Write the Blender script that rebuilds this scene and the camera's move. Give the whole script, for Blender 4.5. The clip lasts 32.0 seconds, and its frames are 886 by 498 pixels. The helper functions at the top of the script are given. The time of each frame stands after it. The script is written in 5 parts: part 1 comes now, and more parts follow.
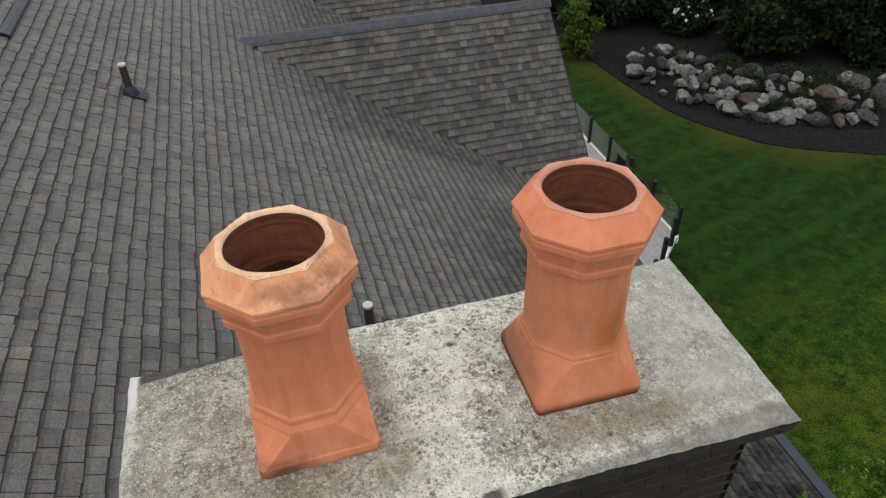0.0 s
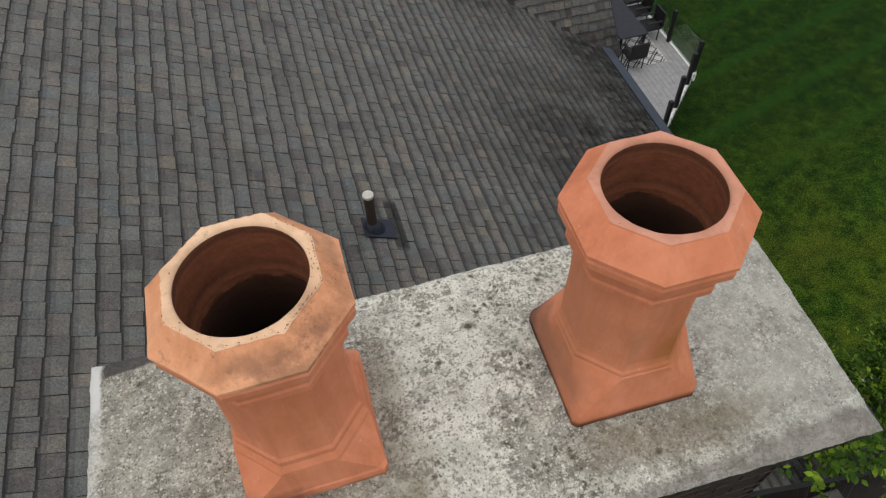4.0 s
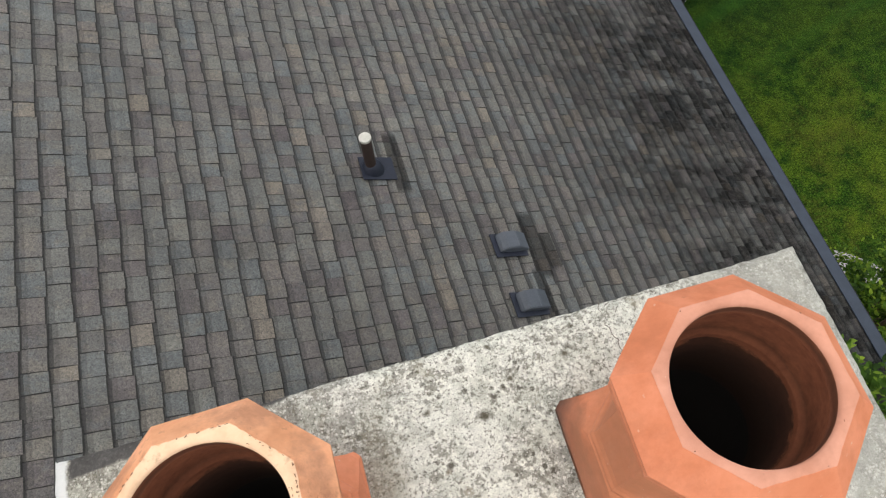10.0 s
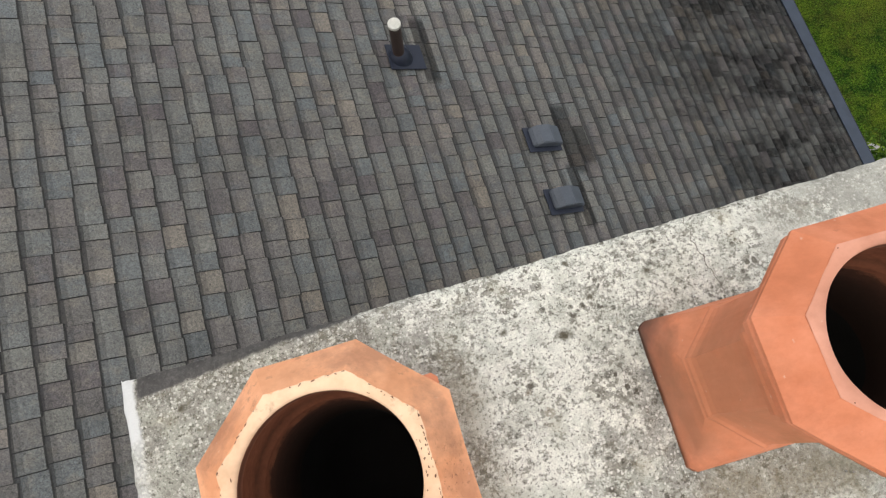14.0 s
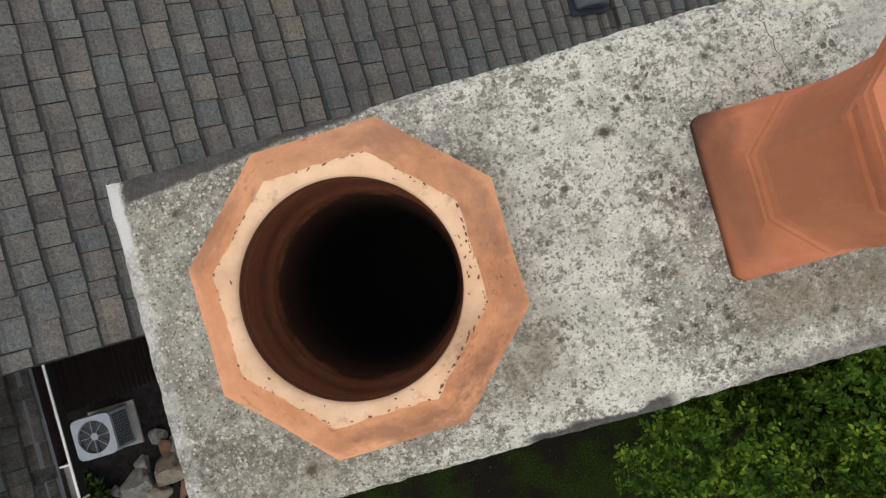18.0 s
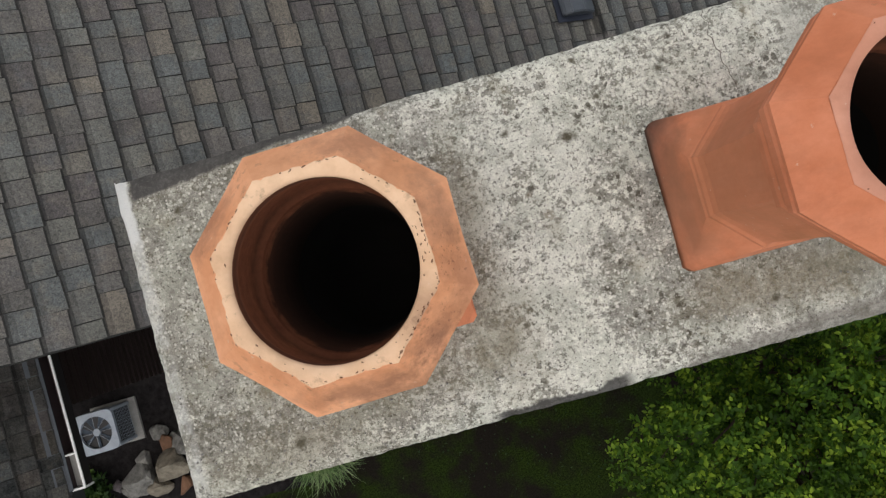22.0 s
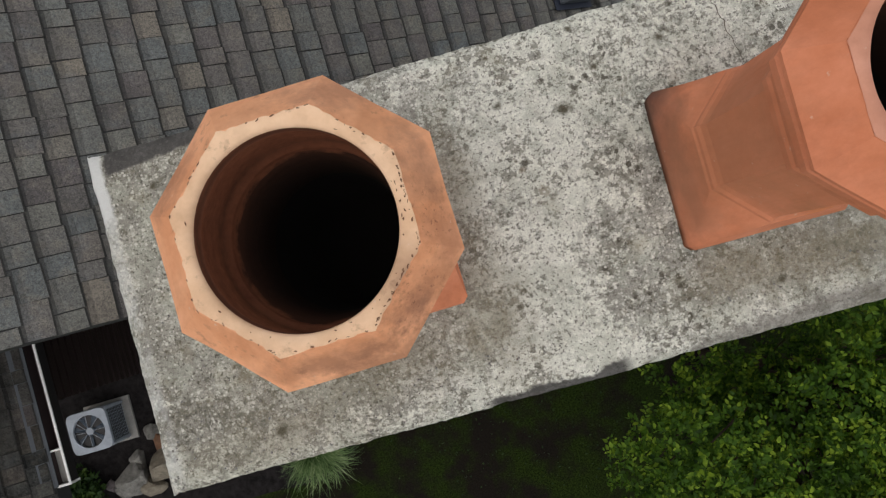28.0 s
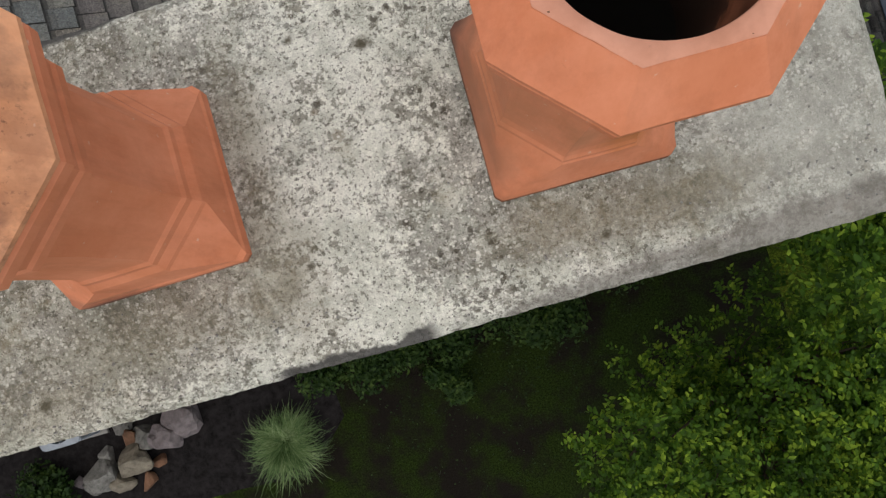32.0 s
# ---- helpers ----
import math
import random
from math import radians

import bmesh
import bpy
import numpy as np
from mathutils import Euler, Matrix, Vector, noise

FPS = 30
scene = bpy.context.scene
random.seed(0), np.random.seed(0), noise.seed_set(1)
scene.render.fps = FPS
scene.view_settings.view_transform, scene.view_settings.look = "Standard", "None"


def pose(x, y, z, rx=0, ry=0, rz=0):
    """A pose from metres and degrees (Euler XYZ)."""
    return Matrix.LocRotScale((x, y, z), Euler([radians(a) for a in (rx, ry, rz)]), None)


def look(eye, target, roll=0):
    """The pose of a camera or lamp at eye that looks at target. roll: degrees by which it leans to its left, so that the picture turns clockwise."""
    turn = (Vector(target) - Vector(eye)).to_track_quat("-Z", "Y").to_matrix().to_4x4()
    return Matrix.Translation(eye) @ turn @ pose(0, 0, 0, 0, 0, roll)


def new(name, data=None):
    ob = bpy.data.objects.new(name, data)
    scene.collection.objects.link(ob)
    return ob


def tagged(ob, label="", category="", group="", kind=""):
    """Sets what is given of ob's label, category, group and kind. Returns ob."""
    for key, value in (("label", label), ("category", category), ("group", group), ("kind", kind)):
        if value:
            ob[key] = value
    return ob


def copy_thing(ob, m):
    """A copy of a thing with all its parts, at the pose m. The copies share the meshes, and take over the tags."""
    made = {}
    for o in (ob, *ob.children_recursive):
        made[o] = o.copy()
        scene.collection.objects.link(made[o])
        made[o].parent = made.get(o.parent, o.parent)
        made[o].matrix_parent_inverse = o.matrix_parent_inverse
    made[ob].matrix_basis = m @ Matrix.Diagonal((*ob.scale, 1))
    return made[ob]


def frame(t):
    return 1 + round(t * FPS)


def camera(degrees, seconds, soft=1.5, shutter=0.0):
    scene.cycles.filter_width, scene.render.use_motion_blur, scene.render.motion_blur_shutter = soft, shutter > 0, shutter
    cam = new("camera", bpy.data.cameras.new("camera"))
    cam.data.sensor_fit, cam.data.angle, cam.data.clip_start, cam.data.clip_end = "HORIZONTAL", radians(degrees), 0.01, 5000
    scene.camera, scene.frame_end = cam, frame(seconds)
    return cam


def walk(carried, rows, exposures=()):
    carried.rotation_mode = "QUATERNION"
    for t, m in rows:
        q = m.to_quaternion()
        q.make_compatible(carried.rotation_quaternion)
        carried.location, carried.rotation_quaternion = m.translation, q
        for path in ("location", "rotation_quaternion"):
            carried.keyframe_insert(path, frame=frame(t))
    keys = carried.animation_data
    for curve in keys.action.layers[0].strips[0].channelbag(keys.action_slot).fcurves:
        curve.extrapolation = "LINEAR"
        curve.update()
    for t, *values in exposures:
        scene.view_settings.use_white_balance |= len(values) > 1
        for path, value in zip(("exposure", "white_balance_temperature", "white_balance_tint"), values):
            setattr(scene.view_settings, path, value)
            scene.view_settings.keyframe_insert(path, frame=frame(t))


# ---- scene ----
# ================= camera and walk =================
cam = camera(65.0, 32.0, soft=1.3)
# seconds, place in metres, turn in degrees
ROWS = [
    (0.0, -0.0037, -0.0052, 13.7348, 51.662, 1.553, -16.430),
    (0.5, 0.0666, 0.2616, 13.7371, 51.663, 1.539, -16.426),
    (1.0, 0.1414, 0.5663, 13.7496, 51.693, 1.620, -16.435),
    (1.5, 0.1464, 0.6196, 13.7436, 48.223, 1.682, -16.451),
    (2.0, 0.1441, 0.6157, 13.7479, 40.654, 1.671, -16.476),
    (2.5, 0.1359, 0.6072, 13.7486, 37.282, 1.621, -16.456),
    (3.0, 0.1303, 0.6149, 13.7426, 37.212, 1.610, -16.455),
    (3.5, 0.1403, 0.6798, 13.7333, 37.161, 1.602, -16.448),
    (5.5, 0.2571, 1.1088, 13.7270, 36.729, 1.622, -16.493),
    (6.0, 0.2478, 1.0901, 13.7334, 30.893, 1.584, -16.495),
    (6.5, 0.2407, 1.0822, 13.7409, 25.783, 1.541, -16.452),
    (7.0, 0.2356, 1.0786, 13.7452, 25.311, 1.534, -16.460),
    (7.5, 0.2362, 1.1083, 13.7452, 25.257, 1.542, -16.486),
    (8.0, 0.2810, 1.2994, 13.7559, 25.208, 1.539, -16.487),
    (8.5, 0.3433, 1.5307, 13.7678, 25.240, 1.541, -16.468),
    (9.0, 0.3551, 1.6259, 13.7676, 25.251, 1.557, -16.504),
    (9.5, 0.3492, 1.6412, 13.7623, 25.265, 1.591, -16.513),
    (10.0, 0.3754, 1.6448, 13.7555, 25.270, 1.579, -16.506),
    (10.5, 0.3782, 1.6566, 13.7447, 25.279, 1.559, -16.521),
    (11.0, 0.2876, 1.6849, 13.7087, 25.257, 1.417, -16.611),
    (11.5, 0.2129, 1.7268, 13.6830, 25.269, 1.399, -16.620),
    (12.0, 0.1644, 1.7772, 13.6477, 25.293, 1.460, -16.595),
    (12.5, 0.1379, 1.8169, 13.6211, 25.315, 1.513, -16.584),
    (13.0, 0.1441, 1.8461, 13.6142, 25.324, 1.572, -16.556),
    (13.5, 0.1553, 1.8476, 13.6371, 22.975, 1.551, -16.521),
    (14.0, 0.1808, 1.8501, 13.6516, 15.815, 1.580, -16.447),
    (14.5, 0.2098, 1.8534, 13.6639, 9.163, 1.501, -16.402),
    (15.0, 0.2251, 1.8549, 13.6452, 2.027, 1.514, -16.379),
    (15.5, 0.2370, 1.8479, 13.5830, 1.376, 1.560, -16.451),
    (17.5, 0.1133, 1.8444, 13.3917, 1.410, 1.554, -16.429),
    (18.0, 0.1042, 1.8380, 13.3845, 1.391, 1.604, -16.444),
    (18.5, 0.1091, 1.8266, 13.3851, 1.408, 1.623, -16.424),
    (19.0, 0.1253, 1.8188, 13.4081, 1.405, 1.643, -16.419),
    (19.5, 0.1468, 1.8187, 13.4566, 1.412, 1.637, -16.416),
    (20.0, 0.1441, 1.8173, 13.5290, 1.391, 1.648, -16.435),
    (20.5, 0.1461, 1.8097, 13.5765, 1.388, 1.655, -16.418),
    (21.0, 0.1377, 1.8157, 13.6040, 1.388, 1.649, -16.409),
    (21.5, 0.1443, 1.8153, 13.6011, 1.407, 1.676, -16.385),
    (22.0, 0.1699, 1.7929, 13.5749, 1.418, 1.675, -16.354),
    (22.5, 0.1801, 1.7815, 13.5624, 1.429, 1.670, -16.366),
    (23.0, 0.2098, 1.7708, 13.5405, 1.452, 1.634, -16.332),
    (23.5, 0.2263, 1.7636, 13.5389, 1.447, 1.568, -16.343),
    (24.0, 0.2407, 1.7571, 13.5415, 1.454, 1.499, -16.330),
    (24.5, 0.2325, 1.7630, 13.5306, 1.456, 1.416, -16.363),
    (25.0, 0.1847, 1.7822, 13.5186, 1.464, 1.446, -16.360),
    (25.5, 0.1627, 1.7906, 13.5158, 1.475, 1.490, -16.325),
    (27.5, 0.1252, 1.7730, 13.5311, 1.537, 1.509, -16.198),
    (28.0, 0.1739, 1.7226, 13.4685, 1.567, 1.548, -16.196),
    (28.5, 0.1922, 1.7076, 13.3916, 1.563, 1.528, -16.230),
    (29.0, 0.2028, 1.6851, 13.3328, 1.513, 1.554, -16.215),
    (29.5, 0.2454, 1.6567, 13.2826, 1.434, 1.580, -16.149),
    (30.0, 0.3515, 1.5995, 13.2426, 1.530, 1.602, -16.206),
    (30.5, 0.4200, 1.5569, 13.2161, 1.648, 1.731, -16.165),
    (31.0, 0.5127, 1.5258, 13.2092, 1.630, 1.806, -16.185),
    (31.5, 0.6237, 1.4840, 13.2124, 1.609, 1.745, -16.194),
    (32.0, 0.6730, 1.4604, 13.2257, 1.498, 1.774, -16.223),
]
walk(cam, [(t, pose(x, y, z, rx, ry, rz)) for t, x, y, z, rx, ry, rz in ROWS],
     exposures=[(0.0, 0.22), (1.0, 0.34), (2.0, 0.34), (2.5, 0.12), (3.0, -0.02), (5.0, 0.18), (6.0, 0.2), (7.0, 0.08), (8.0, 0.15), (9.0, 0.48), (9.5, 0.58), (12.0, 0.58), (13.0, 0.72), (15.0, 0.3), (18.0, 0.08), (21.0, 0.06), (25.0, -0.08), (28.0, -0.12), (30.0, -0.14), (31.0, -0.02), (32.0, 0.04)])

# ================= sky and sun =================
world = bpy.data.worlds.new("overcast_sky")
scene.world = world
world.use_nodes = True
wn, wl = world.node_tree.nodes, world.node_tree.links
sky = wn.new("ShaderNodeTexSky")
sky.sky_type = 'NISHITA'
sky.sun_disc = False
sky.sun_elevation, sky.sun_rotation = radians(76), radians(247)
sky.air_density, sky.dust_density, sky.ozone_density = 1.0, 6.0, 0.6
cloud = wn.new("ShaderNodeMix")
cloud.data_type = 'RGBA'
cloud.inputs[0].default_value = 0.7
cloud.inputs[7].default_value = (5.6, 5.75, 5.9, 1)
wl.new(sky.outputs[0], cloud.inputs[6])
wl.new(cloud.outputs[2], wn["Background"].inputs[0])
wn["Background"].inputs[1].default_value = 0.15
sun = new("sun", bpy.data.lights.new("sun", 'SUN'))
sun.data.energy, sun.data.angle, sun.data.color = 0.5, radians(100), (1.0, 0.95, 0.88)
sun.matrix_world = look((-2, -9, 24), (0, 0, 0))

# ================= materials =================


class Mat:
    """A small builder for node materials on world positions."""

    def __init__(self, name, rough=0.8, metal=0.0, spec=0.4):
        self.m = bpy.data.materials.new(name)
        self.m.use_nodes = True
        self.t = self.m.node_tree
        self.b = self.t.nodes["Principled BSDF"]
        self.b.inputs["Roughness"].default_value = rough
        self.b.inputs["Metallic"].default_value = metal
        self.b.inputs["Specular IOR Level"].default_value = spec
        self.pos = self.node("ShaderNodeNewGeometry").outputs["Position"]

    def node(self, kind):
        return self.t.nodes.new(kind)

    def put(self, a, b):
        if hasattr(a, "links"):
            self.t.links.new(a, b)
        else:
            b.default_value = a

    def noise(self, scale, detail=4, rough=0.6, stretch=None, shift=(0, 0, 0), distort=0.0):
        n = self.node("ShaderNodeTexNoise")
        n.inputs["Scale"].default_value = scale
        n.inputs["Detail"].default_value = detail
        n.inputs["Roughness"].default_value = rough
        n.inputs["Distortion"].default_value = distort
        mp = self.node("ShaderNodeMapping")
        mp.inputs["Scale"].default_value = stretch or (1, 1, 1)
        mp.inputs["Location"].default_value = shift
        self.put(self.pos, mp.inputs[0])
        self.put(mp.outputs[0], n.inputs["Vector"])
        return n.outputs[0]

    def voronoi(self, scale, feature='F1', rnd=1.0):
        n = self.node("ShaderNodeTexVoronoi")
        n.feature = feature
        n.inputs["Scale"].default_value = scale
        n.inputs["Randomness"].default_value = rnd
        self.put(self.pos, n.inputs["Vector"])
        return n.outputs[0]

    def spots(self, scale, size, share, seed=(0, 0, 0)):
        """Round blots of differing size with ragged rims, one in each of a share of the cells."""
        n, mp, sep = self.node("ShaderNodeTexVoronoi"), self.node("ShaderNodeMapping"), self.node("ShaderNodeSeparateColor")
        n.inputs["Scale"].default_value = scale
        mp.inputs["Location"].default_value = seed
        self.put(self.pos, mp.inputs[0])
        self.put(mp.outputs[0], n.inputs["Vector"])
        self.put(n.outputs["Color"], sep.inputs[0])
        ragged = self.math('MULTIPLY', self.math('SUBTRACT', self.noise(scale * 2.6, 5, 0.75), 0.5), 1.0)
        d = self.math('SUBTRACT', self.math('MULTIPLY', self.math('ADD', sep.outputs[0], 0.35), size), self.math('ADD', n.outputs["Distance"], ragged))
        d = self.math('MULTIPLY', self.ramp(d, [(0.0, 0.0), (0.1, 1.0)]), self.math('LESS_THAN', sep.outputs[1], share))
        return d

    def ramp(self, fac, stops):
        r = self.node("ShaderNodeValToRGB")
        els = r.color_ramp.elements
        while len(els) < len(stops):
            els.new(0.5)
        for e, (p, c) in zip(els, stops):
            e.position = p
            e.color = (*c, 1) if isinstance(c, tuple) else (c, c, c, 1)
        self.put(fac, r.inputs[0])
        return r.outputs[0]

    def mix(self, fac, a, b, mode='MIX'):
        n = self.node("ShaderNodeMix")
        n.data_type, n.blend_type = 'RGBA', mode
        for v, i in ((fac, 0), (a, 6), (b, 7)):
            if isinstance(v, tuple):
                v = (*v, 1)
            self.put(v, n.inputs[i])
        return n.outputs[2]

    def math(self, op, a, b=0.0, c=0.0):
        n = self.node("ShaderNodeMath")
        n.operation = op
        for v, i in ((a, 0), (b, 1), (c, 2)):
            self.put(v, n.inputs[i])
        return n.outputs[0]

    def xyz(self):
        n = self.node("ShaderNodeSeparateXYZ")
        self.put(self.pos, n.inputs[0])
        return n.outputs

    def band(self, v, a, b, soft):
        """1 between a and b, fading over soft."""
        lo, hi = self.node("ShaderNodeMapRange"), self.node("ShaderNodeMapRange")
        for n, x0, x1 in ((lo, a - soft, a + soft), (hi, b + soft, b - soft)):
            n.interpolation_type = 'SMOOTHSTEP'
            self.put(v, n.inputs[0])
            n.inputs[1].default_value, n.inputs[2].default_value = x0, x1
        return self.math('MULTIPLY', lo.outputs[0], hi.outputs[0])

    def blob(self, c, r, warp=0.0, scale=14):
        """1 at c, falling to 0 at the ellipsoid of radii r, with a ragged edge."""
        a, b, l = self.node("ShaderNodeVectorMath"), self.node("ShaderNodeVectorMath"), self.node("ShaderNodeVectorMath")
        a.operation, b.operation, l.operation = 'SUBTRACT', 'DIVIDE', 'LENGTH'
        self.put(self.pos, a.inputs[0])
        a.inputs[1].default_value = c
        self.put(a.outputs[0], b.inputs[0])
        b.inputs[1].default_value = r
        self.put(b.outputs[0], l.inputs[0])
        d = self.math('ADD', l.outputs["Value"], self.math('MULTIPLY', self.math('SUBTRACT', self.noise(scale, 4, 0.65), 0.5), warp))
        return self.ramp(d, [(0.25, 1.0), (1.0, 0.0)])

    def random(self):
        g, o = self.node("ShaderNodeNewGeometry"), self.node("ShaderNodeObjectInfo")
        return self.math('FRACT', self.math('ADD', g.outputs["Random Per Island"], o.outputs["Random"]))

    def color(self, c):
        self.put((*c, 1) if isinstance(c, tuple) else c, self.b.inputs["Base Color"])
        return self

    def rough(self, r):
        self.put(r, self.b.inputs["Roughness"])
        return self

    def bump(self, h, strength=0.3, dist=0.01):
        n = self.node("ShaderNodeBump")
        n.inputs["Strength"].default_value = strength
        n.inputs["Distance"].default_value = dist
        self.put(h, n.inputs["Height"])
        self.put(n.outputs[0], self.b.inputs["Normal"])
        return self


def plain(name, c, rough=0.6, metal=0.0, var=0.25, scale=6.0, bump=0.15, spec=0.3):
    """A surface of one colour with uneven tone and fine relief."""
    k = Mat(name, rough, metal, spec)
    lo = tuple(x * (1 - var) for x in c)
    hi = tuple(min(1, x * (1 + var)) for x in c)
    n1, n2 = k.noise(scale, 5), k.noise(scale * 14, 3)
    k.color(k.ramp(k.mix(0.4, n1, n2), [(0.3, lo), (0.7, hi)]))
    k.rough(k.math('ADD', k.math('MULTIPLY', n2, 0.2), rough - 0.1))
    k.bump(n2, bump, 0.004)
    return k.m


# asphalt shingle with variegated granules and algae stains
def shingle_surface(name, dim):
    k = Mat(name, 0.7, 0.0, 0.55)
    k.b.inputs["Sheen Roughness"].default_value = 0.4
    rnd = k.random()
    tone = k.ramp(rnd, [(0.0, (0.07, 0.058, 0.062)), (0.1, (0.128, 0.126, 0.113)), (0.3, (0.106, 0.12, 0.123)), (0.44, (0.15, 0.15, 0.132)),
                        (0.6, (0.104, 0.09, 0.09)), (0.7, (0.122, 0.127, 0.117)), (0.86, (0.13, 0.116, 0.11)), (0.94, (0.19, 0.165, 0.13)), (1.0, (0.113, 0.13, 0.137))])
    # blended patches of tan and blue-grey granules inside a tab
    tone = k.mix(k.ramp(k.noise(11, 3, 0.6, shift=(1, 3, 7)), [(0.5, 0.0), (0.66, 0.55)]), tone, (0.165, 0.148, 0.12))
    tone = k.mix(k.ramp(k.noise(9, 3, 0.6, shift=(8, 2, 4)), [(0.54, 0.0), (0.68, 0.5)]), tone, (0.092, 0.106, 0.115))
    tone = k.mix(k.ramp(k.noise(0.5, 4, 0.6, shift=(4, 2, 2)), [(0.4, 0.0), (0.65, 0.15)]), tone, (0.15, 0.148, 0.135))
    gran = k.noise(130, 3, 0.85)
    gran2 = k.noise(62, 4, 0.8, shift=(2, 2, 2))
    tone = k.mix(0.66, tone, k.ramp(k.mix(0.45, gran, gran2), [(0.38, 0.0), (0.5, 0.5), (0.62, 1.0)]), 'OVERLAY')
    tone = k.mix(1.0, tone, k.ramp(k.noise(3.2, 6, 0.7, shift=(5, 5, 2)), [(0.3, 0.72), (0.5, 1.0), (0.7, 1.28)]), 'MULTIPLY')
    fleck = k.ramp(k.noise(150, 2, 0.7, shift=(6, 1, 3)), [(0.58, 0.0), (0.66, 0.45)])
    tone = k.mix(fleck, tone, (0.29, 0.27, 0.22))
    sx, sy, sz = k.xyz()
    # algae runs down the slope in streaks and takes some tabs more than others
    old = k.ramp(k.noise(0.95, 6, 0.62, (0.5, 1.8, 1), (3, 0, 0)), [(0.24, 0.0), (0.52, 1.0)])
    crumb = k.ramp(k.noise(8.5, 4, 0.7, shift=(2, 9, 5)), [(0.34, 0.72), (0.55, 1.0)])
    uneven = k.math('MULTIPLY', k.ramp(k.math('FRACT', k.math('MULTIPLY', rnd, 7.0)), [(0.0, 0.6), (0.4, 0.92), (1.0, 1.0)]), crumb)
    eave = k.math('MULTIPLY', k.band(sx, 2.7, 7.0, 1.5), k.band(sy, 0.0, 8.0, 1.3))
    blot = k.ramp(k.noise(1.1, 4, 0.6, shift=(1, 7, 0)), [(0.5, 0.0), (0.75, 0.5)])
    edge_grime = k.math('MULTIPLY', k.math('MULTIPLY', k.band(sx, 4.1, 7.0, 0.6), k.band(sy, 0.0, 9.4, 0.4)), k.ramp(k.noise(1.5, 5, 0.7, (0.4, 1.6, 1), (7, 3, 1)), [(0.32, 0.5), (0.5, 1.0)]))
    valley = k.math('MULTIPLY', k.math('MULTIPLY', k.band(k.math('SUBTRACT', sy, k.math('MULTIPLY', sx, -0.53)), 10.6, 13.0, 1.2), k.band(sx, 0.0, 9.0, 1.2)), k.math('ADD', 0.1, k.math('MULTIPLY', old, 0.35)))
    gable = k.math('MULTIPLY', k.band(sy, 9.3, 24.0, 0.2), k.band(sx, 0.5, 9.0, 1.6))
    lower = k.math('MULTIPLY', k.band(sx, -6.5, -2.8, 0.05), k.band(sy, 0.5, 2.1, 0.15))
    stain_shade = k.math('ADD', k.math('MULTIPLY', eave, k.math('MULTIPLY', old, 1.05)), k.math('MULTIPLY', blot, 0.3))
    # lower roof: darker all over
    stain_shade = k.math('MAXIMUM', stain_shade, k.math('MULTIPLY', lower, k.math('ADD', 0.6, k.math('MULTIPLY', old, 0.35))))
    stain_shade = k.math('MULTIPLY', k.math('MAXIMUM', k.math('MAXIMUM', stain_shade, edge_grime), valley), uneven)
    # gable tabs coloured darker for a slope with less light, uneven by tab
    stain_shade = k.math('MAXIMUM', stain_shade, k.math('MULTIPLY', gable, k.ramp(rnd, [(0.4, 0.5), (0.56, 0.26)])))
    # dark streaks below the vents and the pipe
    for x0, x1, y0, y1 in ((0.7, 0.82, 4.5, 5.08), (1.65, 1.79, 3.62, 4.25), (1.78, 1.9, 3.7, 4.05), (1.6, 1.7, 3.15, 3.7)):
        stain_shade = k.math('MAXIMUM', stain_shade, k.math('MULTIPLY', k.math('MULTIPLY', k.band(sx, x0, x1, 0.006), k.band(sy, y0, y1, 0.04)), 0.72))
    tone = k.mix(1.0, tone, dim, 'MULTIPLY')
    stain_shade = k.math('MINIMUM', stain_shade, 1.0)
    clean = k.math('SUBTRACT', 1.0, k.math('MULTIPLY', stain_shade, 0.92))
    k.put(k.math('MULTIPLY', clean, 0.55), k.b.inputs["Specular IOR Level"])
    k.put(k.math('MULTIPLY', clean, 0.09), k.b.inputs["Sheen Weight"])
    k.color(k.mix(stain_shade, tone, k.mix(1.0, tone, (0.15, 0.15, 0.155), 'MULTIPLY')))
    k.bump(k.mix(0.4, gran, gran2), 0.7, 0.005)
    return k.m


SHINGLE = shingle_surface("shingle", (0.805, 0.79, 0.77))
# darker copies of the shingle surface, painting the shadow under each butt
SHADE_BAND_SOFT = shingle_surface("course_shade_soft", (0.58, 0.57, 0.555))
SHADE_BAND = shingle_surface("course_shade_band", (0.25, 0.245, 0.238))
TAB_EDGE = plain("cut_asphalt_edge", (0.04, 0.039, 0.037), 0.95, scale=30, var=0.5, spec=0.1)

UNDERLAY = plain("roof_felt", (0.03, 0.03, 0.03), 0.95)

# weathered concrete of the chimney cap
PITS = [((0.58, 2.08, 11.49), 0.035), ((0.7, 2.17, 11.49), 0.016), ((0.4, 2.14, 11.49), 0.018), ((1.04, 1.44, 11.49), 0.022), ((0.14, 1.78, 11.49), 0.016), ((0.9, 2.2, 11.49), 0.02), ((0.66, 2.3, 11.49), 0.014), ((-0.62, 2.2, 11.49), 0.02), ((-0.45, 1.42, 11.49), 0.03)]
k = Mat("cap_concrete", 0.95, 0.0, 0.15)
sx, sy, sz = k.xyz()
wob = k.noise(5, 5, 0.65, shift=(3, 1, 0))
wob2 = k.noise(5, 5, 0.65, shift=(9, 4, 2))
xw = k.math('ADD', sx, k.math('MULTIPLY', k.math('SUBTRACT', wob, 0.5), 0.95))
yw = k.math('ADD', sy, k.math('MULTIPLY', k.math('SUBTRACT', wob2, 0.5), 0.16))
big = k.noise(2.2, 6, 0.65, shift=(0.3, 1.1, 0))
mid = k.noise(14, 6, 0.72)
